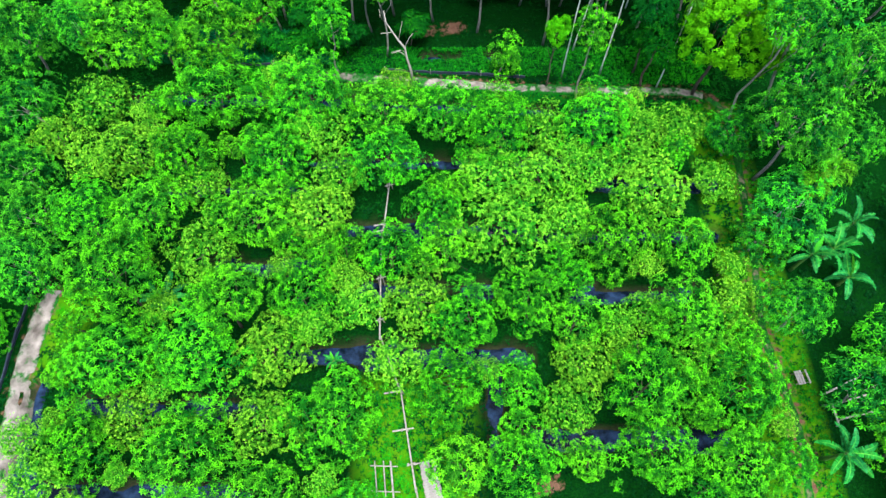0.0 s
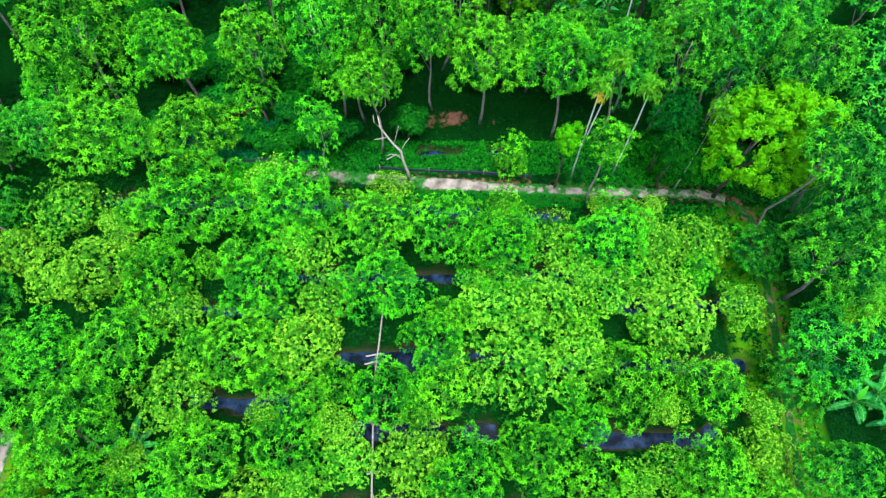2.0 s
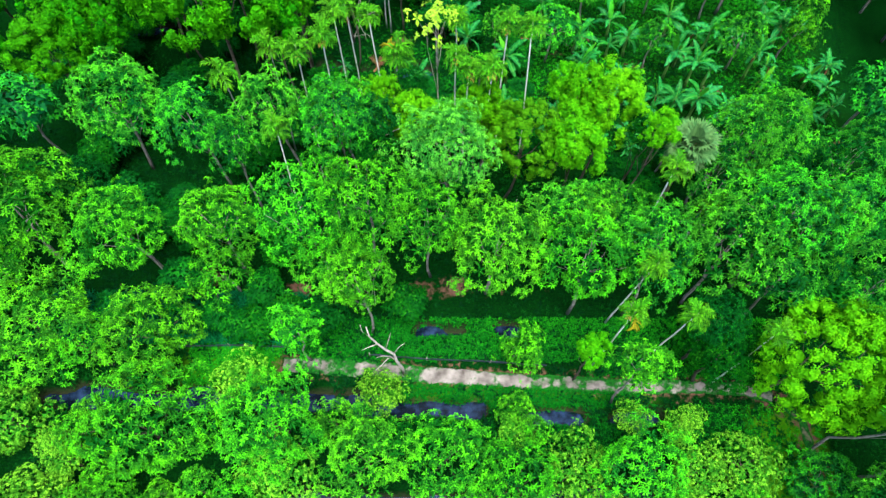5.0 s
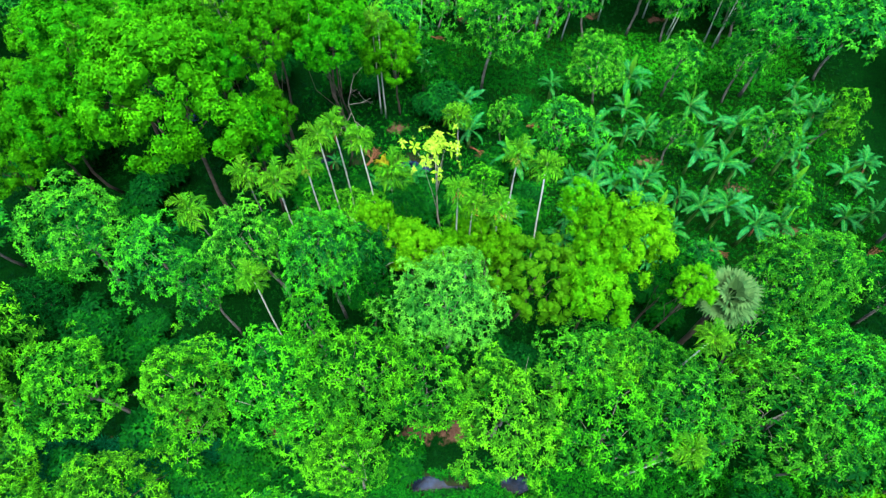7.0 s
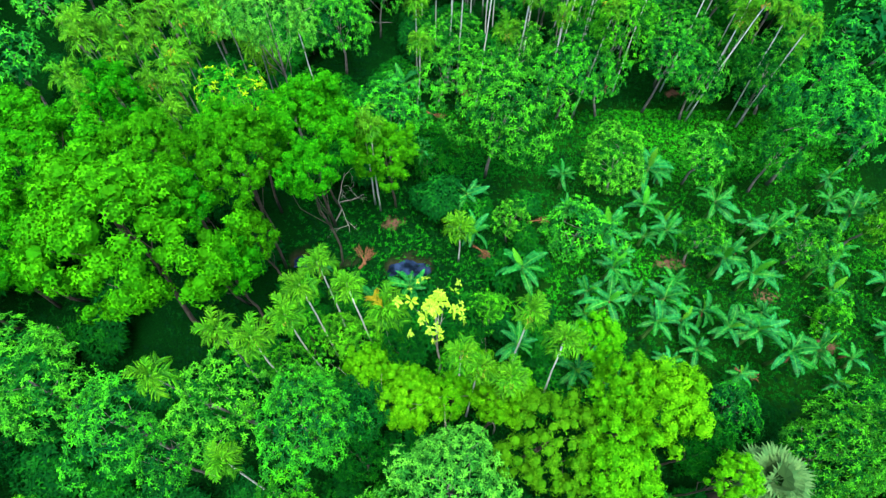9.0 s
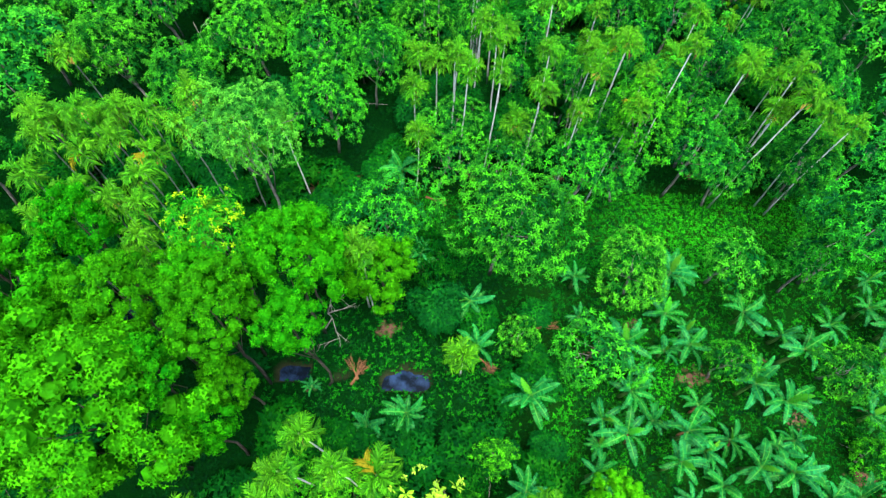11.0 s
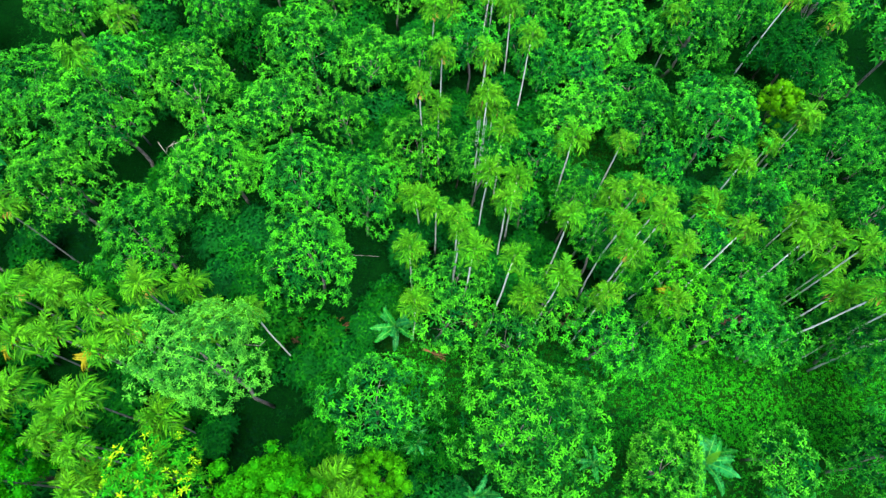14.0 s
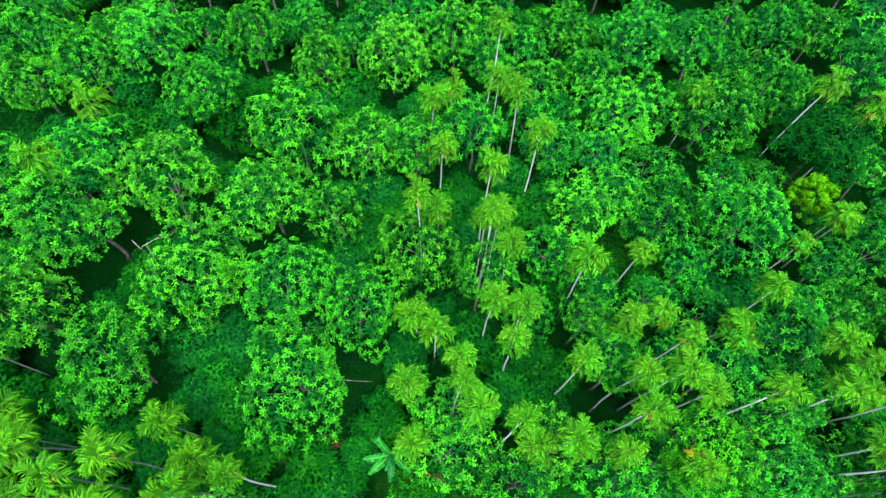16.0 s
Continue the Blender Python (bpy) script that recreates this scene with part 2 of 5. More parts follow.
MAIN_PATH = [(-10, 33.9), (-6.1, 33.7), (-3.1, 33.45), (-1.1, 33.2), (0.5, 33.1), (5.2, 32.85), (10.6, 32.5), (14.7, 32.45), (18.3, 32.35), (20.6, 31.7), (21.7, 30.4), (21.8, 27), (21.3, 21.3), (20.9, 17), (20.4, 13.7), (20.5, 11), (20.9, 8.9), (21.1, 6.6), (20.7, 2.5), (20.5, -6)]
WEST_PATH = [(-25.6, 15.5), (-25.8, 13.7), (-25.9, 11.4), (-25.8, 8.9), (-25.6, 6.9), (-25.3, 4), (-25, -6)]


def waves(x, y, k, seed):
    r = np.random.default_rng(seed)
    out = 0
    for _ in range(6):
        a, w, p = r.uniform(0, 6.28), k * r.uniform(0.6, 1.6), r.uniform(0, 6.28)
        out = out + np.sin((np.cos(a) * x + np.sin(a) * y) * w + p)
    return out / 6


def trench(x, y):
    """How far a place lies down in a canal, 0 to 1."""
    d = np.zeros(np.broadcast(x, y).shape)
    wob = 0.35 * waves(x, y, 0.8, 4) + 0.4 * waves(x, y, 2.2, 14)
    for x0, x1, cy, h in CANALS:
        out = np.maximum(np.maximum(x0 - x, x - x1), 0)
        d = np.maximum(d, 1 - np.clip((np.hypot(out, y - cy) + wob - h) / 0.5, 0, 1))
    for cx, y0, y1, h in CROSS_CANALS:
        out = np.maximum(np.maximum(y0 - y, y - y1), 0)
        d = np.maximum(d, 1 - np.clip((np.hypot(out, x - cx) + wob - h) / 0.5, 0, 1))
    return d * d * (3 - 2 * d)


def ground_z(x, y):
    return 0.10 * waves(x, y, 0.9, 1) + 0.12 * waves(x, y, 0.25, 2) - 1.35 * trench(x, y)


def near_line(x, y, line):
    d = np.full(np.broadcast(x, y).shape, 1e9)
    for (ax, ay), (bx, by) in zip(line[:-1], line[1:]):
        t = np.clip(((x - ax) * (bx - ax) + (y - ay) * (by - ay)) / ((bx - ax) ** 2 + (by - ay) ** 2), 0, 1)
        d = np.minimum(d, np.hypot(x - ax - t * (bx - ax), y - ay - t * (by - ay)))
    return d


def box_in(x, y, x0, x1, y0, y1, soft=1.0):
    return np.clip(1 - np.maximum.reduce([x0 - x, x - x1, y0 - y, y - y1]) / soft, 0, 1)


def lines(lo, hi, step):
    mid = np.arange(lo, hi + step / 2, step)
    far = [2.0, 6, 14, 30, 70, 160, 400, 1000, 2600]
    return np.r_[[lo - f for f in far[::-1]], mid, [hi + f for f in far]]


def build_ground():
    xs, ys = lines(-46, 46, 0.5), lines(-10, 122, 0.5)
    x, y = np.meshgrid(xs, ys)
    z = ground_z(x, y)
    z[(abs(x) > 47) | (y < -11) | (y > 123)] = 0
    ny, nx = x.shape
    i = np.arange(nx * ny).reshape(ny, nx)
    faces = np.stack([i[:-1, :-1], i[:-1, 1:], i[1:, 1:], i[1:, :-1]], -1).reshape(-1, 4)
    soil = np.zeros_like(x)
    for cx, cy, r in ((15.8, 58.9, 1.1), (21.5, 56.5, 0.9), (-1.6, 39.0, 1.0), (0.8, 39.2, 1.2), (-9.5, 39.0, 1.0), (24.5, 53.0, 0.9), (-16, 40, 1.3), (-8.5, 72.3, 0.9), (-4.5, 72.5, 0.7),
                      (2.0, 73.8, 0.8), (13, 74.3, 0.8), (8.2, 73.6, 0.7), (18.5, 74, 0.8), (-3.5, 62.0, 0.8), (-22, 29, 1.0), (6.0, 3.5, 0.9), (9.5, 60.5, 0.6), (12, 62.3, 0.6), (3, 59.5, 0.6), (20, 60, 0.6)):
        soil = np.maximum(soil, np.clip(1.25 - np.hypot(x - cx, (y - cy) * 1.5) / r * 0.8, 0, 1))
    soil = np.maximum(soil, 0.2 * np.clip(1.3 - abs(y - 38.9) / 0.8, 0, 1) * (x > -24) * (x < 8))
    soil = np.maximum(soil, 0.55 * np.clip(1.6 - near_line(x, y, MAIN_PATH) / 0.9, 0, 1))
    soil = np.maximum(soil, 0.55 * np.clip(1.6 - near_line(x, y, WEST_PATH) / 0.9, 0, 1))
    lawn = np.maximum.reduce([box_in(x, y, -4.5, 1.2, -4, 9.2), box_in(x, y, 18.9, 22.2, -6, 30.5, 0.8), 0.6 * box_in(x, y, -1.5, 13, 31.8, 32.4, 0.4), 0.8 * box_in(x, y, -16, -10.5, 32.8, 34.7, 0.5), box_in(x, y, -24.9, -23, 10, 15),
                              0.1 * box_in(x, y, -3, 30, 68.5, 72, 1.2), 0.1 * box_in(x, y, 8, 14, 84, 88, 2), 0.05 * box_in(x, y, 6, 30, 50, 66, 3)])
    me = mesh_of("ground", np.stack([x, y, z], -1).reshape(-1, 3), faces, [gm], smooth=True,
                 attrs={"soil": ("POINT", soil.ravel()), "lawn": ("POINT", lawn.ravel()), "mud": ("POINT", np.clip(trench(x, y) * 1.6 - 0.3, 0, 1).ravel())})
    tagged(new("ground", me), "grassy plantation ground, green darkened for tree shade, with bare soil patches", "ground", kind="structure")
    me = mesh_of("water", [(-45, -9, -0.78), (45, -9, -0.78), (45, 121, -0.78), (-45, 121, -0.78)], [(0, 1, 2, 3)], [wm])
    tagged(new("water", me), "still water in narrow canals with painted grey-blue sky reflection", "water", kind="structure")


def build_path(name, line, width, label, mat):
    r = np.random.default_rng(len(line))
    pts = []
    for a, b in zip(line[:-1], line[1:]):
        k = max(2, int(math.dist(a, b) / 0.35))
        pts += [(a[0] + (b[0] - a[0]) * j / k, a[1] + (b[1] - a[1]) * j / k) for j in range(k)]
    v, f = [], []
    for j, p in enumerate(pts):
        q = pts[min(j + 2, len(pts) - 1)]
        o = pts[max(j - 2, 0)]
        d = Vector((q[0] - o[0], q[1] - o[1])).normalized()
        wid = 1.25 * width * (1 + 0.18 * math.sin(j * 0.11) * math.sin(j * 0.05 + 1))
        for s in (-1, -0.5, 0, 0.5, 1):
            e = s * wid / 2 + (r.uniform(-0.07, 0.07) if abs(s) == 1 else 0)
            px, py = p[0] - d.y * e, p[1] + d.x * e
            v.append((px, py, float(ground_z(px, py)) + 0.05 - 0.055 * (abs(s) == 1) - 0.015 * (s == 0)))
    for j in range(len(pts) - 1):
        f += [(j * 5 + k, j * 5 + k + 5, j * 5 + k + 6, j * 5 + k + 1) for k in range(4)]
    over = [0.0 if -1.4 < p[0] < 5.3 or p[0] < -20 and p[1] > 4 else 0.11 if p[1] > 30 else 0.1 for p in v]
    over = [o + (0.14 if i % 5 in (0, 4) else 0.0) for i, o in enumerate(over)]
    tagged(new(name, mesh_of(name, v, f, [mat], smooth=True, attrs={"overgrown": ("POINT", over)})), label, "path", kind="structure")


build_ground()
build_path("dirt_path", MAIN_PATH[:10], 0.8, "pale sandy footpath beside a canal", SAND)
build_path("dirt_path", MAIN_PATH[9:], 0.42, "narrow worn earth path through grass", WORN)
build_path("dirt_path", WEST_PATH, 0.95, "pale sandy footpath beside dark netting", SAND)


# ---------------------------------------------------------------- leaves and crowns
def unit(v):
    return v / np.maximum(np.linalg.norm(v, axis=-1, keepdims=True), 1e-9)


def crown_mesh(name, mat, seed, lobes=15, whorls=600, leaves=7, length=0.09, width=0.33, squash=0.82, lobe_r=(0.2, 0.3), rise=(-12, 24), droop=0.2, fill=0.18, fresh=0.45, hang=-0.45, spread=(0.5, 1.02), low=-0.42, hearts=2, up_bias=0.6, kite=True, uneven=0.17, dull=(0.12, 0.45), sparse=False, puffs=0, puff_r=(0.1, 0.16)):
    """A crown of radius about 1 round the origin: rosettes of leaves all over the outside of overlapping boughs, or of small puffs along the boughs."""
    r = np.random.default_rng(seed)

    def spiral(n, hang):
        """Ways out over a dome by golden angle, with jitter."""
        k = np.arange(n)
        az = k * 2.39996 + r.uniform(0, 6.28) + r.normal(size=n) * 0.2
        up = np.clip(1 - (k + r.uniform(0.1, 0.9, n)) / n * (1 - hang), -1, 1)
        flat = np.sqrt(1 - up**2)
        return np.stack([np.cos(az) * flat, np.sin(az) * flat, up], -1)

    def outermost(d, c, lr):
        """Where rays from the heart of the crown leave the balls c, lr for the last time, and the ball that they leave."""
        d = d * (1, 1, squash)
        b = d @ c.T
        dd = (d**2).sum(1)[:, None]
        disc = b**2 - dd * ((c**2).sum(1) - lr**2)[None]
        s = np.where(disc > 0, (b + np.sqrt(np.maximum(disc, 0))) / dd, 0.0)
        own = s.argmax(1)
        s = s.max(1)
        if sparse:
            d, own, s = d[s > 0.3], own[s > 0.3], s[s > 0.3]
        return d * np.where(s > 0.3, s, r.uniform(0.55, 0.7, len(d)))[:, None], own

    c = spiral(lobes, hang) * (1, 1, squash) * r.uniform(*spread, lobes)[:, None]
    lr = r.uniform(*lobe_r, lobes)
    c = c * (1 - 0.55 * lr)[:, None]
    # no crown is round: long and short sides, and a bay or two
    way = np.arctan2(c[:, 1], c[:, 0])
    c[:, :2] *= (1 + uneven * (np.sin(2 * way + r.uniform(0, 6.28)) + 0.7 * np.sin(3 * way + r.uniform(0, 6.28))))[:, None]
    if puffs:
        p, own = outermost(spiral(puffs, hang), c, lr)
        c, lr = p * 0.93, r.uniform(*puff_r, puffs)
    if puffs:
        # leaves all round the open side of each puff
        own = np.repeat(np.arange(puffs), whorls // puffs)
        whorls = len(own)
        nrm = unit(unit(r.normal(size=(whorls, 3))) + 0.75 * unit(c[own] + (0, 0, 0.35)))
        p = c[own] + nrm * (lr[own] * r.uniform(0.72, 1.12, whorls))[:, None]
    else:
        p, own = outermost(spiral(whorls, low), c, lr)
        whorls = len(p)
        p = p * r.uniform(0.95, 1.04, whorls)[:, None]
        nrm = unit(p - c[own])
    # inner leaves sit deeper; their low tone paints shade between the rosettes
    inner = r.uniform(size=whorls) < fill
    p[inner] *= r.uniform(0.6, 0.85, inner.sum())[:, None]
    nrm = unit(nrm + (0, -0.12 * up_bias, up_bias) + 0.15 * r.normal(size=(whorls, 3)))
    a = unit(np.cross(nrm, unit(r.normal(size=(whorls, 3)))))
    b = np.cross(nrm, a)
    t = (np.arange(leaves)[None] * 2.39996 + r.uniform(0, 6.28, (whorls, 1)) + r.uniform(-0.2, 0.2, (whorls, leaves)))
    el = np.radians(r.uniform(*rise, (whorls, leaves)))
    heart = (np.arange(leaves) < hearts)[None] & np.ones((whorls, 1), bool)
    el = np.where(heart, np.radians(r.uniform(30, 62, (whorls, leaves))), el)
    dirs = (np.cos(el) * np.cos(t))[..., None] * a[:, None] + (np.cos(el) * np.sin(t))[..., None] * b[:, None] + np.sin(el)[..., None] * nrm[:, None]
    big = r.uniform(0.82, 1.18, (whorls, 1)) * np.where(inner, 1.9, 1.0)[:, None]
    ln = (length * big * r.uniform(0.8, 1.15, (whorls, leaves)) * np.where(heart, 0.72, 1.0))[..., None]
    side = unit(np.cross(dirs, nrm[:, None] + 0.25 * r.normal(size=(whorls, leaves, 3))))
    lift = np.cross(side, dirs)
    base = p[:, None] + dirs * ln * 0.04
    wide = 0.55 if kite else 0.25
    mid = base + dirs * ln * wide + lift * ln * 0.06
    tip = base + dirs * ln - np.array((0, 0, 1.0)) * ln * droop
    lft, rgt = (mid + s * side * ln * width * 0.5 for s in (-1, 1))
    n = whorls * leaves
    # fresh shoots: bright hearts, and boughs that are fresher than others; inner leaves are darkened as crevice shade
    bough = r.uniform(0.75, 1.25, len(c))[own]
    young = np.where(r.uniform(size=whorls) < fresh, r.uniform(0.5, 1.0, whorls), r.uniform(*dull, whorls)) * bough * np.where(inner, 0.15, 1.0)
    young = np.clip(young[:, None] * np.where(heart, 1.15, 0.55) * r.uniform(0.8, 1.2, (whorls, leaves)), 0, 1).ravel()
    if puffs:
        # the dense heart of each puff, coloured dark for the shade between puffs
        ring = np.array([(math.cos(t_) * math.cos(e_), math.sin(t_) * math.cos(e_), math.sin(e_)) for e_ in (-0.7, 0.0, 0.75) for t_ in np.arange(6) * 1.0472 + e_] + [(0, 0, 1.0)])
        rows = [(i * 6 + j, i * 6 + (j + 1) % 6, i * 6 + 6 + (j + 1) % 6, i * 6 + 6 + j) for i in range(2) for j in range(6)]
        net = np.array([(a_, b_, c_) for a_, b_, c_, _ in rows] + [(a_, c_, d_) for a_, _, c_, d_ in rows] + [(12 + j, 12 + (j + 1) % 6, 18) for j in range(6)])
        heart_v = (c[:, None] + ring[None] * (0.64 * lr)[:, None, None] * r.uniform(0.85, 1.1, (len(c), 19, 1))).reshape(-1, 3)
        heart_f = (net[None] + 19 * np.arange(len(c))[:, None, None]).reshape(-1, 3)
    if kite:
        v = np.stack([base, lft, tip, rgt], 2).reshape(-1, 3)
        i = np.arange(n * 4).reshape(n, 4)
        f = np.stack([i[:, [0, 2, 1]], i[:, [0, 3, 2]]], 1).reshape(-1, 3)
        young = np.repeat(young, 2)
    else:
        v = np.stack([lft, tip, rgt], 2).reshape(-1, 3)
        f = np.arange(n * 3).reshape(n, 3)
    if puffs:
        f = np.vstack([f, heart_f + len(v)])
        v = np.vstack([v, heart_v])
        # low tone on the hearts: crevice shade put into the colour
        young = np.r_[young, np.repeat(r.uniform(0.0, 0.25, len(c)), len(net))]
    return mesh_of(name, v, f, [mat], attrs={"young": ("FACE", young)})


def rosettes(radius, leaf=0.2, gap=0.33, bough=0.7, **more):
    """Settings for a crown of that radius in metres with leaves, rosettes and boughs of true size."""
    return dict(dict(whorls=int(9.0 * (radius / gap) ** 2 * 1.15), lobes=max(8, int(2.2 * (radius / bough) ** 2)), length=leaf / radius, lobe_r=(0.75 * bough / radius, 1.25 * bough / radius)), **more)


SMALL, MIDDLE, WIDE = 1.6, 2.45, 3.35
PUFFY = dict(kite=False, leaves=4, hearts=0, width=0.7, up_bias=0.2, rise=(-15, 30), droop=0.15, fill=0.0, lobe_r=(0.26, 0.4), spread=(0.7, 1.0), hang=-0.5, low=-0.5)
SPECIES = {
    # count of crown shapes, crown settings
    "g": (6, rosettes(MIDDLE)),
    "g-": (4, rosettes(SMALL)),
    "g+": (3, rosettes(WIDE, leaf=0.23, gap=0.36)),
    "R": (6, rosettes(MIDDLE, squash=0.88)),
    "R-": (4, rosettes(SMALL, squash=0.95)),
    "R+": (4, rosettes(WIDE, leaf=0.23, gap=0.36, squash=0.85)),
    "K": (5, rosettes(MIDDLE, squash=0.88, fresh=0.35)),
    "K-": (3, rosettes(SMALL, squash=0.95, fresh=0.35)),
    "K+": (3, rosettes(WIDE, leaf=0.23, gap=0.36, squash=0.85, fresh=0.35)),
    "r": (4, rosettes(MIDDLE, leaf=0.42, gap=0.6, leaves=6, kite=False, width=0.5, fresh=0.35)),
    "y": (6, rosettes(2.2, leaf=0.125, gap=0.21, bough=0.42, leaves=5, kite=False, width=0.75, hearts=2, spread=(0.5, 1.05), fresh=0.45, hang=-0.1)),
    "f": (4, dict(PUFFY, lobes=16, puffs=130, puff_r=(0.12, 0.19), whorls=3120, length=0.05, squash=1.15)),
    "f-": (3, dict(PUFFY, lobes=9, puffs=60, puff_r=(0.17, 0.27), whorls=1500, length=0.08, squash=1.25)),
    "l": (3, dict(PUFFY, lobes=12, puffs=75, puff_r=(0.15, 0.24), whorls=1800, length=0.066, squash=1.2)),
    "l+": (1, dict(PUFFY, lobes=17, puffs=150, puff_r=(0.11, 0.17), whorls=3600, length=0.045, squash=1.1)),
    "w": (2, rosettes(2.7, leaf=0.16, gap=0.25, bough=0.55, squash=0.9)),
    "o": (1, dict(PUFFY, lobes=20, puffs=120, puff_r=(0.12, 0.17), whorls=2400, length=0.045, squash=1.1, spread=(0.9, 1.0))),
    "u": (4, dict(lobes=9, lobe_r=(0.3, 0.45), whorls=130, leaves=7, length=0.28, width=0.42, fresh=0.25, hang=-0.1, low=-0.1, hearts=1, kite=False)),
    "d": (3, rosettes(2.0, leaf=0.22, gap=0.33, fresh=0.25, hang=-0.1)),
    "s": (3, rosettes(1.5, leaf=0.2, gap=0.3, bough=0.45, squash=1.75, hang=-0.7, low=-0.6, spread=(0.4, 1.15), uneven=0.28)),
    "z": (2, rosettes(2.1, leaf=0.2, gap=0.3, hearts=3, fresh=0.2, dull=(0.0, 0.1))),
    "Z": (1, dict(sparse=True, lobes=16, lobe_r=(0.16, 0.26), whorls=300, leaves=6, length=0.15, width=0.5, spread=(0.5, 1.6), squash=1.3, hang=-0.7, low=-0.6, fresh=0.5)),
}
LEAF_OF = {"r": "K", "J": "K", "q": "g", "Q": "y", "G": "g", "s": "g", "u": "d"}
CROWNS = {}
for number, (key, (count, setting)) in enumerate(SPECIES.items()):
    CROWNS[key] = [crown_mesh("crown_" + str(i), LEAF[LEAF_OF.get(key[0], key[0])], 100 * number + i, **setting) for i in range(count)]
for key, like in (("G", "g"), ("J", "K"), ("q", "g"), ("Q", "y")):
    for size in ("", "-", "+"):
        if like + size in CROWNS:
            CROWNS[key + size] = CROWNS[like + size]
LOOKS = {
    "g": ("orchard_tree", "orchard tree", BROWN_BARK, "bright green broad-leaved orchard tree between canals"),
    "R": ("plantation_tree", "tree", PALE_BARK, "tall pale-barked plantation tree with whorled green leaves"),
    "G": ("plantation_tree", "tree", PALE_BARK, "tall bright yellow-green plantation tree beside the canal"),
    "K": ("plantation_tree", "tree", PALE_BARK, "tall plantation tree with deep green whorled leaves"),
    "J": ("plantation_tree", "tree", PALE_BARK, "young plantation tree with deep green leaves among palms"),
    "q": ("orchard_tree", "orchard tree", BROWN_BARK, "small young green orchard tree between larger ones"),
    "Q": ("olive_shrub_tree", "small tree", BROWN_BARK, "small young olive-green tree between orchard rows"),
    "r": ("plantation_tree", "tree", PALE_BARK, "pale-barked plantation tree at the edge of the grove"),
    "y": ("olive_shrub_tree", "small tree", BROWN_BARK, "low yellowish olive-green fine-leaved tree beside water"),
    "f": ("feathery_tree", "tree", BROWN_BARK, "tall tree with soft feathery mid-green foliage clumps"),
    "l": ("lime_tree", "tree", BROWN_BARK, "dense tree with glowing yellow-green fine foliage"),
    "w": ("pale_tree", "tree", PALE_BARK, "tall tree with pale bluish-green glossy foliage"),
    "o": ("domed_tree", "tree", BROWN_BARK, "dome-shaped olive-green tree with dense tiny leaves"),
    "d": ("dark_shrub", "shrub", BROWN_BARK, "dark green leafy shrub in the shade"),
    "u": ("understory_shrub", "shrub", BROWN_BARK, "low shrub beneath the trees, dark green deepened for shade"),
    "s": ("sapling", "sapling", PALE_BARK, "slender light green sapling with pale crooked stem"),
    "z": ("yellow_tipped_tree", "tree", BROWN_BARK, "green tree with bright lime-yellow young shoots"),
    "Z": ("yellow_tree", "tree", DEAD_BARK, "sparse tree with yellow leaves and whitish stem"),
}
GROUPS = {"G": "plantation trees", "r": "plantation trees", "g": "orchard trees", "q": "orchard trees", "Q": "olive shrub trees", "R": "plantation trees", "K": "plantation trees", "J": "plantation trees", "y": "olive shrub trees", "f": "feathery trees", "d": "dark shrubs", "s": "saplings", "u": "understory shrubs"}
PLANTED = []


def tree(kind, x, y, height, radius, lean=None, label=""):
    """A tree whose crown of that radius is centred at that height over (x, y)."""
    r = np.random.default_rng(int(abs(x) * 1000 + abs(y) * 77) % 999983)
    name, cat, bark, text = LOOKS[kind]
    bx, by = x + r.normal() * 0.18 * radius, y + r.normal() * 0.18 * radius
    bz = float(ground_z(bx, by)) - 0.12
    ob = thing(name, pose(bx, by, bz), label or text, cat, GROUPS.get(kind, ""))
    top = Vector((x - bx, y - by, max(height - bz, 0.8)))
    fork = top * r.uniform(0.55, 0.72)
    rad = min(0.045 + 0.026 * radius, 0.15)
    tubes = Tubes(4)
    stem = bowed((0, 0, 0), fork, 0.04, r) + [fork.lerp(top, 0.6), top + Vector((0, 0, 0.1 * radius))]
    tubes.add(stem, [rad * 1.25, rad, rad * 0.92, rad * 0.85, rad * 0.75, rad * 0.5, rad * 0.15])
    n = 5 if kind not in "sduqQr" else 2
    for i in range(n):
        a = i * 2.4 + r.uniform(0, 0.8)
        end = top + Vector((math.cos(a), math.sin(a), r.uniform(-0.3, 0.25))) * radius * r.uniform(0.4, 0.7)
        at = stem[3].lerp(stem[6], r.uniform(0.0, 0.6))
        limb = bowed(at, end, 0.08, r, 3)
        tubes.add(limb, [rad * 0.4, rad * 0.28, rad * 0.18, rad * 0.07])
        tubes.add(bowed(limb[2], limb[2] + (end - at) * 0.35 + Vector(r.normal(size=3)) * 0.3 * radius, 0.08, r, 2), [rad * 0.18, rad * 0.11, rad * 0.05])
    part("trunk", tubes.mesh("trunk", bark), ob)
    stock = CROWNS.get(kind + ("+" if radius > 2.55 else "-" if radius < 1.8 else "")) or CROWNS[kind]
    me = stock[r.integers(len(stock))]
    radius *= 1.2 if kind in "RK" else 1.14
    deep = min(max(0.42 * top.z / radius, 1.0), 1.2) if kind in "RKGrgflwz" else 1.0
    top = top - Vector((0, 0, (deep - 1) * 1.0 * radius))
    m = Matrix.Translation(top) @ Euler((r.normal() * 0.08, r.normal() * 0.08, r.uniform(0, 6.28))).to_matrix().to_4x4() @ Matrix.Diagonal((radius * r.uniform(0.92, 1.08), radius * r.uniform(0.92, 1.08), deep * radius * r.uniform(0.85, 1.05), 1))
    part("crown", me, ob, m)
    PLANTED.append((x, y, radius))
    return ob


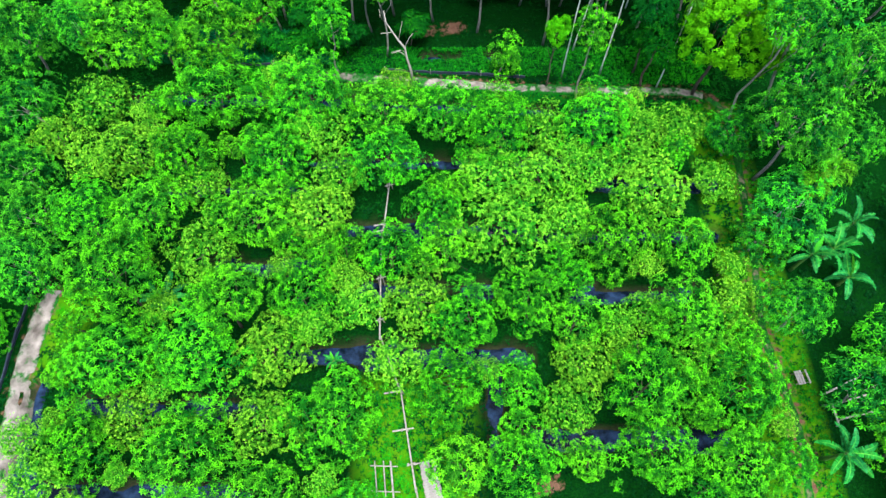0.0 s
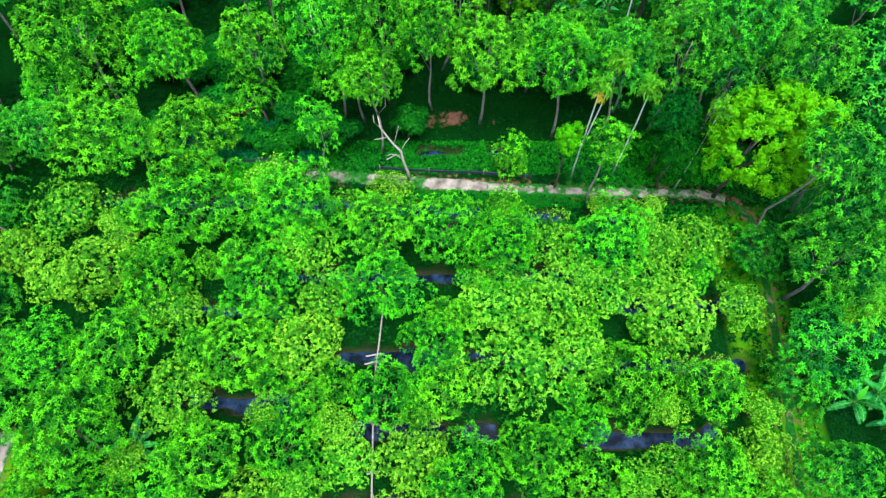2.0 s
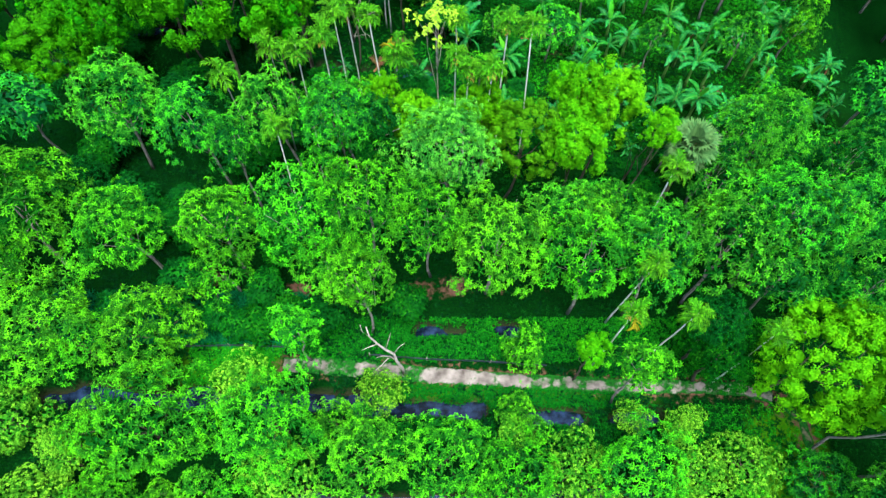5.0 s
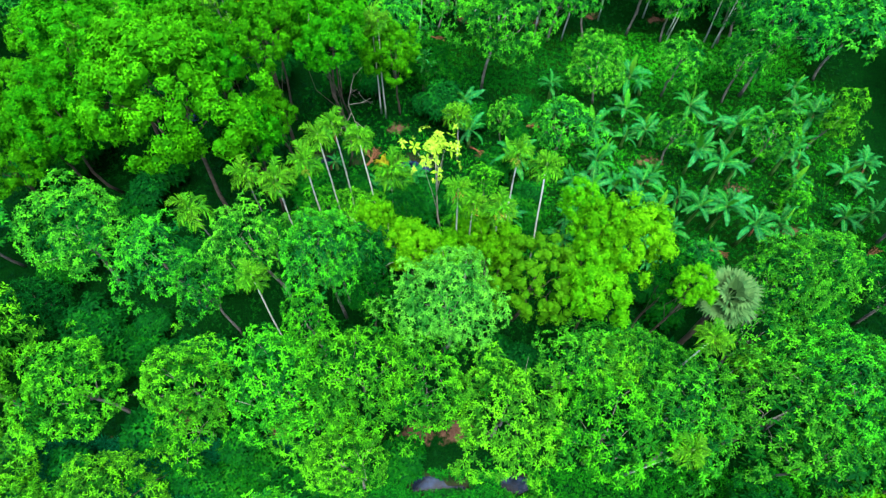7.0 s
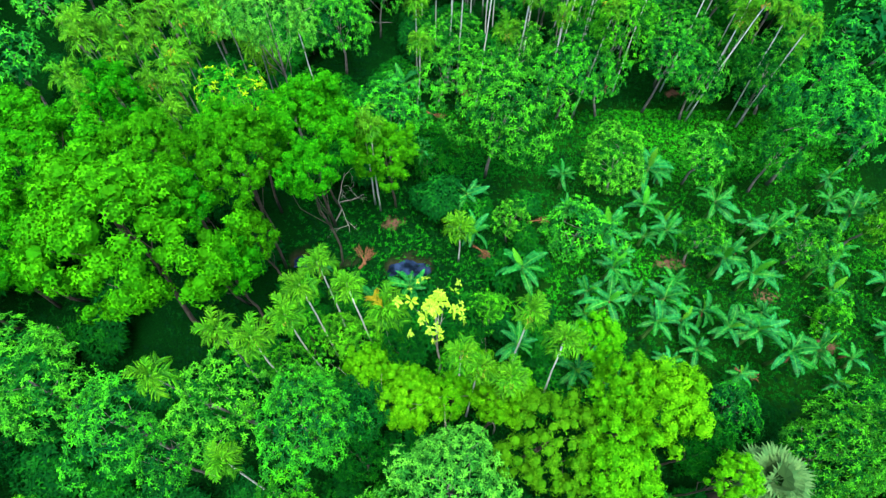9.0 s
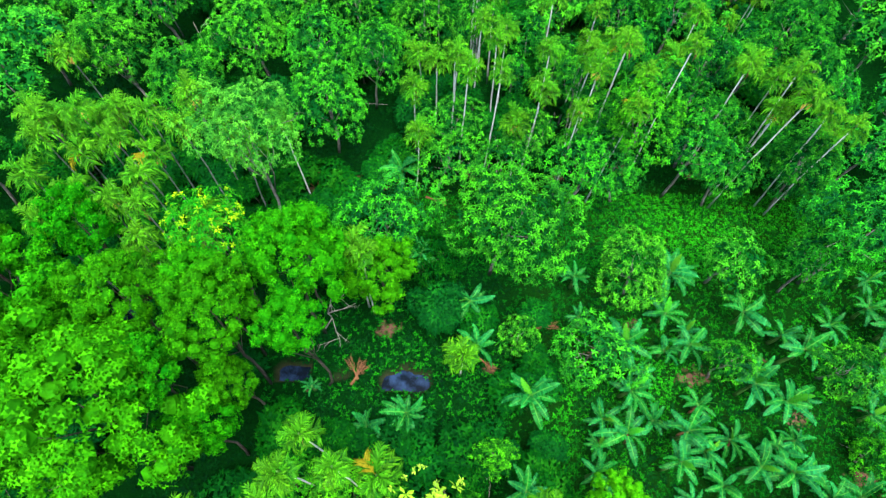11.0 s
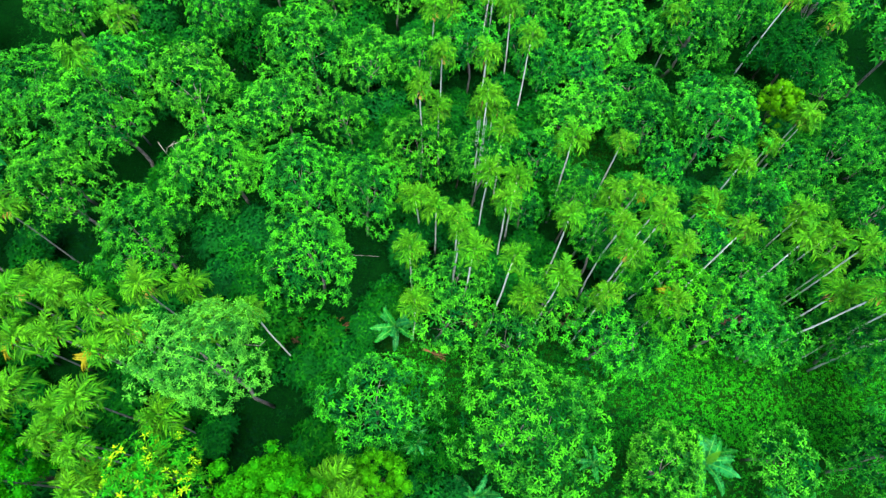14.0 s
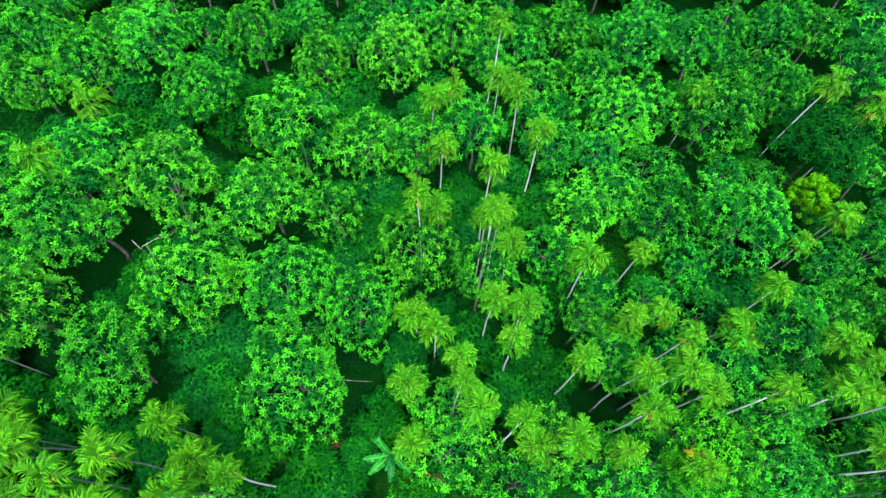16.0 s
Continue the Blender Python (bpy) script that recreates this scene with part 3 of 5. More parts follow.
# ---------------------------------------------------------------- palms and bananas
def frond_mesh(name, seed, start, pairs=13, bend=1.5):
    """A feather leaf one long, rising at the start and arching over, with long hanging leaflets."""
    r = np.random.default_rng(seed)
    v, f, young = [], [], []
    pts = []
    p, ang = np.zeros(3), math.radians(start)
    for i in range(11):
        pts.append(p.copy())
        p = p + 0.1 * np.array((math.cos(ang), 0, math.sin(ang)))
        ang -= math.radians(bend * 9 * (0.5 + i / 10))
    pts = np.array(pts)
    for i in range(10):
        k = len(v)
        w = 0.014 * (1 - i / 11)
        for q, ww in ((pts[i], w), (pts[i + 1], w * 0.9)):
            v += [q + (0, -ww, 0), q + (0, 0, ww), q + (0, ww, 0)]
        f += [(k, k + 1, k + 4, k + 3), (k + 1, k + 2, k + 5, k + 4)]
        young += [0.3, 0.3]
    for j in range(pairs):
        for sd in (-1, 1):
            s = min(0.2 + 0.8 * (j + r.uniform(-0.35, 0.35)) / (pairs - 1), 1.0)
            at = max(s, 0.15) * 10
            i = min(int(at), 9)
            q = pts[i] + (pts[i + 1] - pts[i]) * (at - i)
            d = unit(pts[i + 1] - pts[i])
            ln = 0.56 * math.sin(math.pi * (0.3 + 0.55 * s)) * r.uniform(0.75, 1.15)
            out = unit(d * r.uniform(0.75, 1.15) + np.array((0, sd * 0.8, 0.3)) + 0.16 * r.normal(size=3))
            wv = unit(np.cross(out, (0, 0, 1.0))) * 0.026 + np.array((0, 0, 0.012 * r.normal()))
            mid, tip = q + out * ln * 0.5, q + out * ln - np.array((0, 0, ln * r.uniform(0.3, 0.65)))
            k = len(v)
            v += [q - wv * 0.5, q + wv * 0.5, mid + wv, mid - wv, tip]
            f += [(k, k + 1, k + 2, k + 3), (k + 3, k + 2, k + 4)]
            shade = r.uniform(0.0, 0.42) + 0.05 * seed
            young += [shade * 0.7, min(shade * 1.3, 1.0)]
    return mesh_of(name, v, f, [FROND], attrs={"young": ("FACE", young)})


FRONDS = [frond_mesh("frond_high", 5, 76, bend=1.2), frond_mesh("frond_mid", 3, 56, bend=1.7), frond_mesh("frond_low", 1, 30, bend=1.5), frond_mesh("frond_mid_b", 2, 64, bend=2.1)]


def bunch_mesh():
    t = Tubes(5)
    r = np.random.default_rng(8)
    for i in range(12):
        a, e = r.uniform(0, 6.28), r.uniform(-0.9, 0.1)
        p = Vector((math.cos(a) * 0.2, math.sin(a) * 0.2, e * 0.34))
        t.add([p * 0.2, p * 0.7, p * 1.1, p * 1.35], [0.01, 0.04, 0.045, 0.012])
    return t.mesh("fruit_stalk", FRUIT)


BUNCH = bunch_mesh()


def areca(x, y, top, radius, base=None):
    r = np.random.default_rng(int(abs(x) * 1000 + abs(y) * 91) % 999979)
    bx, by = base or (x + r.normal() * 0.25, y + r.normal() * 0.25)
    bz = float(ground_z(bx, by)) - 0.1
    ob = thing("areca_palm", pose(bx, by, bz), "slender areca palm with ringed pale trunk and green fronds", "palm", "areca palms")
    tip = Vector((x - bx, y - by, top - bz - 0.25 * radius))
    pts = bowed((0, 0, 0), tip, 0.006, r, 6)
    t = Tubes(7)
    t.add(pts, [0.075, 0.052, 0.047, 0.044, 0.042, 0.04, 0.038])
    part("trunk", t.mesh("trunk", GREY_PALM_BARK if x < -10 else PALM_BARK), ob)
    s = Tubes(7)
    up = (tip - pts[-2]).normalized()
    s.add([tip - up * 0.05, tip + up * 0.2, tip + up * 0.5, tip + up * 0.75], [0.05, 0.075, 0.06, 0.02])
    part("crownshaft", s.mesh("crownshaft", SHAFT), ob, label="smooth green crownshaft")
    n, turn = int(r.integers(11, 15)), r.uniform(0, 6.28)
    for i in range(n):
        k = 0 if i < 3 else (1 if i % 3 == 0 else 3 if i % 3 == 1 else 2)
        q = tip + up * (0.62 - 0.05 * i)
        m = Matrix.Translation(q) @ Euler((r.normal() * 0.15, r.normal() * 0.12, turn + i * 2.4)).to_matrix().to_4x4() @ Matrix.Scale(radius * r.uniform(0.72, 1.0), 4)
        part("frond", FRONDS[k], ob, m)
    if r.uniform() < 0.5:
        a = r.uniform(0, 6.28)
        q = Vector((math.cos(a), math.sin(a), 0))
        h = Tubes(4)
        h.add([tip + up * 0.1, tip + q * 0.22 + up * 0.05, tip + q * 0.34 - up * 0.35, tip + q * 0.3 - up * 0.75], [0.03, 0.07, 0.055, 0.01])
        part("dry_frond", h.mesh("dry_frond", HUSK), ob, label="brown dry frond hanging at the crown")
    if r.uniform() < 0.4:
        a = r.uniform(0, 6.28)
        part("fruit_stalk", BUNCH, ob, pose(*(tip + Vector((math.cos(a) * 0.12, math.sin(a) * 0.12, -0.02))), 0, 0, math.degrees(a)), label="hanging stalk of orange-yellow fruit")
    PLANTED.append((x, y, 0.8))
    return ob


def banana_leaf_mesh(name, seed, start, bend):
    r = np.random.default_rng(seed)
    v, f, idx = [], [], []
    n = 15
    p, ang = np.zeros(3), math.radians(start)
    rows = []
    for i in range(n + 1):
        s = i / n
        wid = 0.0 if i == 0 else 0.118 * math.sin(math.pi * min(1, 0.08 + s * 0.93)) ** 0.55 * (1 if i < n else 0.05)
        if s < 0.13:
            wid = 0.012
        rows.append((p.copy(), wid, ang))
        p = p + (1 / n) * np.array((math.cos(ang), 0, math.sin(ang)))
        ang -= math.radians(bend * (0.4 + 1.2 * s) / n * 1.0)
    for i in range(n):
        (p0, w0, a0), (p1, w1, a1) = rows[i], rows[i + 1]
        u0, u1 = np.array((-math.sin(a0), 0, math.cos(a0))), np.array((-math.sin(a1), 0, math.cos(a1)))
        for sd in (-1, 1):
            cut = r.uniform(0.0, 0.55) if i > 1 else 0.0
            sag = r.uniform(0.05, 0.35)
            k = len(v)
            e1 = p1 - (p1 - p0) * cut
            v += [p0, p1, e1 + sd * np.array((0, w1, 0)) + u1 * w1 * (0.25 - sag), p0 + sd * np.array((0, w0, 0)) + u0 * w0 * (0.25 - sag)]
            f.append((k, k + 1, k + 2, k + 3) if sd < 0 else (k + 3, k + 2, k + 1, k))
            idx.append(0)
        k = len(v)
        m0, m1 = 0.016 * (1.05 - i / n), 0.016 * (1.05 - (i + 1) / n)
        v += [p0 + (0, -m0, 0) + u0 * 0.006, p0 + (0, m0, 0) + u0 * 0.006, p1 + (0, m1, 0) + u1 * 0.006, p1 + (0, -m1, 0) + u1 * 0.006]
        f.append((k, k + 1, k + 2, k + 3))
        idx.append(1)
    return mesh_of(name, v, f, [BANANA, MIDRIB], idx, {"young": ("FACE", [0.0] * len(f))})


BANANA_LEAVES = [banana_leaf_mesh("banana_leaf_" + str(i), 40 + i, a, b) for i, (a, b) in enumerate([(72, 75), (55, 100), (42, 100), (22, 85), (62, 130)])]
YOUNG_LEAF = banana_leaf_mesh("banana_leaf_young", 60, 82, 30)
for p_ in YOUNG_LEAF.attributes["young"].data:
    p_.value = 0.8


def banana(x, y, top, spread):
    r = np.random.default_rng(int(abs(x) * 1000 + abs(y) * 53) % 999961)
    bx, by = x + r.normal() * 0.12, y + r.normal() * 0.12
    bz = float(ground_z(bx, by)) - 0.08
    ob = thing("banana_plant", pose(bx, by, bz), "banana plant with broad blue-green leaves, some torn", "banana plant", "banana plants")
    h = max(0.5, min(top - bz - 0.25 * spread, 3.4))
    tip = Vector((x - bx, y - by, h))
    t = Tubes(8)
    t.add(bowed((0, 0, 0), tip, 0.02, r, 4), [0.14, 0.12, 0.10, 0.085, 0.05])
    part("stem", t.mesh("stem", SHAFT), ob, label="thick green stem")
    n, turn = int(r.integers(9, 14)), r.uniform(0, 6.28)
    for i in range(n):
        me = YOUNG_LEAF if i == 0 and r.uniform() < 0.7 else BANANA_LEAVES[min(4, int(i * 5 / n)) if i < n - 1 else 3]
        m = Matrix.Translation(tip - Vector((0, 0, 0.03 * i))) @ Euler((r.normal() * 0.25, r.normal() * 0.12, turn + i * 2.4 + r.normal() * 0.2)).to_matrix().to_4x4() @ Matrix.Scale(spread * r.uniform(0.85, 1.2), 4)
        part("leaf", me, ob, m)
    if r.uniform() < 0.35:
        d = Tubes(5)
        a = r.uniform(0, 6.28)
        q = Vector((math.cos(a), math.sin(a), 0))
        d.add([tip - Vector((0, 0, 0.1)), tip + q * 0.25 - Vector((0, 0, 0.2)), tip + q * 0.4 - Vector((0, 0, 0.75)), tip + q * 0.42 - Vector((0, 0, 1.1))], [0.03, 0.06, 0.09, 0.02])
        part("dead_leaf", d.mesh("dead_leaf", HUSK), ob, label="dry brown hanging leaf")
    PLANTED.append((x, y, 0.9))
    return ob


def fan_leaf_mesh(seed):
    r = np.random.default_rng(seed)
    v, f = [], []
    n = 26
    for i in range(n):
        a = math.radians(-125 + 250 * i / (n - 1))
        d = np.array((math.cos(a), math.sin(a), 0.12))
        w = np.array((-math.sin(a), math.cos(a), 0)) * 0.055
        ln = 0.62 * r.uniform(0.85, 1.1)
        o = np.array((0.45, 0, 0.0))
        k = len(v)
        v += [o, o + d * ln * 0.6 - w, o + d * ln * 0.6 + w, o + d * ln - np.array((0, 0, 0.16 * r.uniform(0.3, 1.4)))]
        f += [(k, k + 1, k + 2), (k + 1, k + 3, k + 2)]
    k = len(v)
    v += [(0, -0.015, 0), (0, 0.015, 0), (0.46, 0.012, 0.01), (0.46, -0.012, 0.01)]
    f.append((k, k + 1, k + 2, k + 3))
    return mesh_of("fan_leaf", v, f, [FAN], attrs={"young": ("FACE", list(r.uniform(0, 0.6, len(f))))})


def fan_palm(x, y, top, radius):
    r = np.random.default_rng(5)
    bz = float(ground_z(x, y)) - 0.1
    ob = thing("fan_palm", pose(x, y, bz), "tall fan palm with silvery grey-green split blades", "palm")
    tip = Vector((0, 0, top - bz))
    t = Tubes(8)
    t.add(bowed((0.3, 0.1, 0), tip, 0.01, r, 5), [0.2, 0.16, 0.15, 0.15, 0.15, 0.14])
    part("trunk", t.mesh("trunk", BROWN_BARK), ob)
    leaves = [fan_leaf_mesh(70 + i) for i in range(3)]
    for i in range(20):
        el = 75 - 115 * i / 19
        m = Matrix.Translation(tip) @ Euler((r.normal() * 0.2, -radians(el), i * 2.4)).to_matrix().to_4x4() @ Matrix.Scale(radius * 0.82, 4)
        part("blade", leaves[i % 3], ob, m)
    PLANTED.append((x, y, 1.2))


def bare_tree(x, y, height, lean, seed, label, name="dead_tree", size=1.0):
    r = np.random.default_rng(seed)
    bz = float(ground_z(x, y)) - 0.1
    ob = thing(name, pose(x, y, bz), label, "dead tree")
    t = Tubes(6)

    def grow(at, way, ln, rad, depth):
        pts = [at]
        for i in range(4):
            way = (way + Vector(r.normal(size=3)) * 0.22).normalized()
            pts.append(pts[-1] + way * ln / 4)
        t.add(pts, [rad * (1 - 0.15 * i) for i in range(5)])
        if depth:
            for i in range(int(r.integers(2, 4))):
                side = (way + Vector(r.normal(size=3)) * 0.75).normalized()
                grow(pts[2 + i % 3], side, ln * r.uniform(0.45, 0.75), rad * 0.55, depth - 1)

    grow(Vector((0, 0, 0)), Vector((lean[0], lean[1], 1)).normalized(), height * 0.62, 0.085 * size, 3)
    part("trunk", t.mesh("trunk", DEAD_BARK), ob)


# ---------------------------------------------------------------- planting
tree("R", 23.4, 27.1, 8.1, 2.05)
tree("R", 26.3, 27.3, 8.9, 2.18)
tree("R", 21.0, 28.1, 11.3, 1.61)
tree("R", 22.2, 35.1, 10.9, 1.95)
tree("R", 18.2, 36.4, 8.0, 1.68)
tree("G", -4.8, 36.4, 7.8, 1.81)
tree("G", 7.8, 37.8, 7.6, 2.49)
tree("R", 11.7, 38.0, 7.4, 2.19)
tree("G", -6.0, 38.2, 5.9, 2.10)
tree("R", 16.0, 38.4, 8.4, 2.47)
tree("G", 3.0, 38.5, 7.7, 2.82)
tree("G", -13.8, 38.7, 3.0, 1.70)
tree("R", 18.7, 39.4, 9.8, 2.60)
tree("G", -28.4, 39.4, 3.0, 2.09)
tree("R", 12.8, 39.7, 6.6, 2.18)
tree("G", -7.6, 39.7, 9.3, 2.44)
tree("G", -0.9, 39.7, 8.9, 2.15)
tree("G", -4.1, 39.9, 10.1, 2.40)
tree("R", 20.9, 39.9, 7.8, 2.40)
tree("G", -19.2, 40.1, 6.2, 2.64)
tree("G", -13.1, 40.3, 6.9, 2.27)
tree("R", 23.6, 40.9, 7.7, 1.82)
tree("R", 18.1, 41.2, 7.7, 1.79)
tree("G", -25.2, 41.3, 6.6, 3.51)
tree("G", 9.0, 41.4, 6.5, 1.57)
tree("R", 16.5, 42.7, 7.6, 1.58)
tree("G", -7.1, 43.2, 8.1, 1.30)
tree("R", -12.6, 45.1, 8.2, 1.33)
tree("R", 17.5, 45.1, 8.9, 1.96)
tree("R", 19.3, 45.5, 8.8, 2.33)
tree("R", -6.5, 46.4, 9.1, 2.01)
tree("R", -15.3, 46.6, 8.6, 2.05)
tree("R", -10.6, 47.3, 9.1, 2.04)
tree("R", 21.4, 47.4, 6.5, 1.62)
tree("R", -20.5, 48.9, 7.3, 2.82)
tree("R", 22.8, 58.4, 4.0, 1.62)
tree("R", 16.6, 59.1, 3.3, 1.08)
tree("R", 8.6, 59.5, 3.6, 1.75)
tree("R", 4.4, 60.6, 3.3, 1.00)
tree("R", 11.2, 64.3, 4.5, 2.08)
tree("K", 17.4, 64.7, 4.6, 1.66)
tree("K", 22.0, 64.7, 5.3, 1.69)
tree("K", 24.0, 65.4, 7.6, 3.01)
tree("R", 4.0, 66.0, 7.2, 3.05)
tree("R", -3.5, 67.6, 4.7, 2.44)
tree("R", 3.6, 71.0, 5.8, 1.49)
tree("R", 9.5, 71.3, 5.4, 2.64)
tree("K", 22.6, 71.5, 5.7, 2.01)
tree("K", 18.4, 71.6, 4.3, 1.74)
tree("K", 15.9, 71.8, 6.1, 1.99)
tree("K", 24.2, 72.4, 2.8, 2.55)
tree("R", 0.4, 72.5, 3.6, 1.70)
tree("R", 5.4, 72.8, 6.7, 1.35)
tree("R", 0.5, 74.4, 4.9, 2.09)
tree("K", 16.6, 74.5, 6.6, 1.90)
tree("R", -7.7, 76.0, 5.7, 2.63)
tree("K", 14.1, 76.2, 7.3, 1.36)
tree("R", -17.2, 76.6, 5.9, 2.46)
tree("R", 8.6, 76.6, 7.0, 1.24)
tree("K", 17.1, 78.0, 7.5, 1.65)
tree("K", 24.8, 78.1, 6.9, 1.61)
tree("R", 7.5, 78.8, 6.8, 1.09)
tree("R", -22.4, 79.0, 6.6, 2.37)
tree("K", 18.5, 79.3, 6.5, 1.48)
tree("K", 21.7, 79.7, 5.3, 1.81)
tree("R", -4.5, 79.7, 6.0, 1.96)
tree("R", 2.4, 81.0, 7.8, 1.45)
tree("R", -8.8, 81.2, 5.3, 2.23)
tree("R", -23.9, 81.6, 5.3, 1.81)
tree("R", -13.6, 81.8, 5.5, 2.72)
tree("R", -1.7, 83.9, 4.2, 2.15)
tree("K", 25.8, 84.2, 5.1, 2.22)
tree("R", -21.3, 84.8, 6.3, 2.88)
tree("K", 17.4, 85.2, 5.8, 2.43)
tree("R", -30.6, 85.8, 2.9, 2.45)
tree("R", -6.6, 85.9, 4.9, 1.36)
tree("K", 13.4, 86.2, 3.6, 2.50)
tree("R", 8.3, 86.5, 4.2, 1.73)
tree("R", -10.5, 86.7, 5.0, 2.31)
tree("R", 9.9, 87.6, 4.1, 1.71)
tree("R", -27.3, 87.6, 5.0, 2.54)
tree("R", -16.2, 87.7, 5.8, 2.47)
tree("R", -21.8, 89.5, 5.3, 2.14)
tree("R", -1.7, 90.2, 5.8, 1.82)
tree("R", -5.0, 90.6, 4.8, 1.78)
tree("R", 1.5, 91.1, 6.5, 1.67)
tree("R", -9.4, 91.7, 4.9, 2.54)
tree("K", 17.4, 93.3, 5.0, 2.52)
tree("R", 11.9, 93.7, 4.4, 2.66)
tree("R", -15.3, 94.0, 6.3, 1.97)
tree("K", 26.4, 95.4, 7.7, 1.64)
tree("R", -27.6, 95.8, 3.8, 2.20)
tree("K", 21.4, 95.8, 4.9, 2.18)
tree("R", 6.4, 97.1, 3.0, 1.73)
tree("R", -24.1, 97.4, 4.1, 2.22)
tree("R", -3.4, 98.2, 4.9, 2.20)
tree("R", -19.6, 98.4, 5.3, 2.18)
tree("R", -8.7, 98.9, 2.9, 1.94)
tree("R", -27.8, 99.5, 4.6, 2.60)
tree("K", 17.1, 99.5, 4.6, 2.09)
tree("R", -13.3, 100.2, 4.1, 2.28)
tree("K", 13.2, 100.2, 4.2, 2.23)
tree("R", 0.5, 100.4, 4.3, 2.10)
tree("K", 23.7, 101.7, 4.0, 1.97)
tree("R", 8.8, 101.9, 2.9, 2.01)
tree("G", 11.4, 72.1, 9.4, 2.03)
tree("g", 0.9, 4.3, 2.7, 1.62)
tree("g", 16.0, 4.3, 2.6, 2.06)
tree("g", 4.1, 4.3, 2.6, 1.91)
tree("g", 11.3, 4.9, 3.2, 2.03)
tree("g", -14.1, 5.2, 1.9, 2.56)
tree("g", -20.2, 5.3, 1.9, 1.98)
tree("g", -6.3, 7.0, 1.5, 2.64)
tree("R", 22.7, 7.9, 4.3, 1.78)
tree("g", 4.2, 8.3, 2.4, 1.32)
tree("g", 17.2, 8.5, 1.9, 2.46)
tree("g", 11.5, 8.5, 3.2, 2.28)
tree("g", 0.3, 8.6, 2.5, 2.03)
tree("g", -19.4, 9.9, 2.9, 2.35)
tree("g", -14.1, 10.3, 3.1, 2.35)
tree("g", 8.1, 12.6, 2.0, 1.67)
tree("g", 14.7, 12.8, 2.8, 1.97)
tree("R", 20.6, 12.9, 3.6, 1.87)
tree("g", 1.4, 13.0, 1.7, 2.09)
tree("g", -12.4, 13.4, 4.0, 1.92)
tree("g", 4.9, 13.8, 2.7, 1.83)
tree("g", -8.6, 14.5, 1.7, 2.23)
tree("g", -20.0, 15.2, 3.7, 2.78)
tree("R", -26.7, 16.2, 1.9, 2.27)
tree("g", -3.4, 17.3, 2.0, 1.77)
tree("g", 15.2, 17.6, 2.7, 1.75)
tree("g", 0.2, 17.6, 2.0, 1.60)
tree("R", 20.8, 18.3, 1.9, 1.83)
tree("g", 11.3, 18.3, 1.7, 2.33)
tree("g", -22.7, 19.2, 3.5, 2.09)
tree("g", -12.2, 19.7, 2.3, 2.33)
tree("R", -26.7, 19.8, 2.5, 1.98)
tree("g", -18.9, 19.8, 3.1, 2.30)
tree("R", 22.4, 19.9, 3.1, 2.47)
tree("g", -0.5, 20.4, 1.9, 1.91)
tree("R", -28.6, 23.2, 2.7, 2.05)
tree("g", -3.7, 23.4, 3.7, 2.18)
tree("R", 22.7, 24.2, 6.2, 2.92)
tree("g", -11.4, 24.3, 2.5, 2.08)
tree("g", -18.0, 24.6, 2.0, 2.29)
tree("R", 28.2, 25.7, 2.5, 2.12)
tree("g", 3.7, 26.4, 3.2, 2.20)
tree("R", 20.7, 26.6, 2.0, 1.87)
tree("g", 10.7, 27.2, 2.9, 2.24)
tree("g", -4.1, 27.6, 3.6, 2.21)
tree("g", 0.4, 27.8, 3.4, 2.38)
tree("R", -30.7, 29.1, 2.0, 2.41)
tree("g", -9.7, 29.7, 2.8, 2.84)
tree("g", -16.6, 29.7, 2.5, 3.36)
tree("g", -21.1, 34.1, 3.8, 1.77)
tree("R", -26.4, 34.1, 5.3, 1.88)
tree("R", -30.8, 34.2, 4.2, 2.64)
tree("g", -23.5, 34.9, 4.0, 3.05)
tree("g", -17.1, 35.0, 3.3, 2.69)
tree("y", -21.5, 3.5, 2.9, 1.45)
tree("y", -10.3, 6.7, 1.3, 1.92)
tree("y", -17.9, 7.1, 1.3, 1.61)
tree("y", 7.2, 7.4, 1.3, 1.62)
tree("y", 8.4, 10.1, 1.3, 1.83)
tree("y", -2.8, 10.3, 1.3, 1.60)
tree("y", 15.7, 10.5, 1.3, 1.85)
tree("y", -10.3, 10.9, 1.3, 2.20)
tree("y", 12.8, 13.3, 1.3, 1.46)
tree("y", -5.2, 14.0, 1.3, 1.58)
tree("y", -1.6, 14.1, 1.3, 2.10)
tree("y", 18.1, 14.1, 1.3, 1.58)
tree("y", -15.7, 17.5, 1.3, 2.11)
tree("y", 4.1, 19.5, 1.3, 2.79)
tree("y", 8.3, 20.0, 1.3, 1.88)
tree("y", -8.4, 20.4, 1.3, 2.30)
tree("y", 14.5, 22.3, 1.3, 2.38)
tree("y", -16.6, 22.8, 1.3, 1.63)
tree("y", 18.7, 23.0, 1.3, 1.55)
tree("y", 6.6, 23.5, 1.3, 2.26)
tree("y", -7.3, 23.6, 1.3, 1.87)
tree("y", 3.5, 23.7, 1.3, 2.34)
tree("y", 10.4, 23.8, 1.3, 1.76)
tree("y", -24.9, 25.0, 1.3, 1.69)
tree("y", 13.2, 25.0, 1.3, 1.78)
tree("y", -22.2, 25.5, 1.3, 2.44)
tree("y", -27.8, 26.9, 1.3, 1.82)
tree("y", 14.1, 27.3, 1.8, 1.67)
tree("y", -9.3, 27.3, 1.3, 2.11)
tree("y", 7.5, 27.4, 1.4, 2.00)
tree("y", 16.9, 27.5, 1.3, 1.95)
tree("y", -25.1, 30.0, 1.3, 2.29)
tree("y", -3.7, 31.8, 1.3, 1.45)
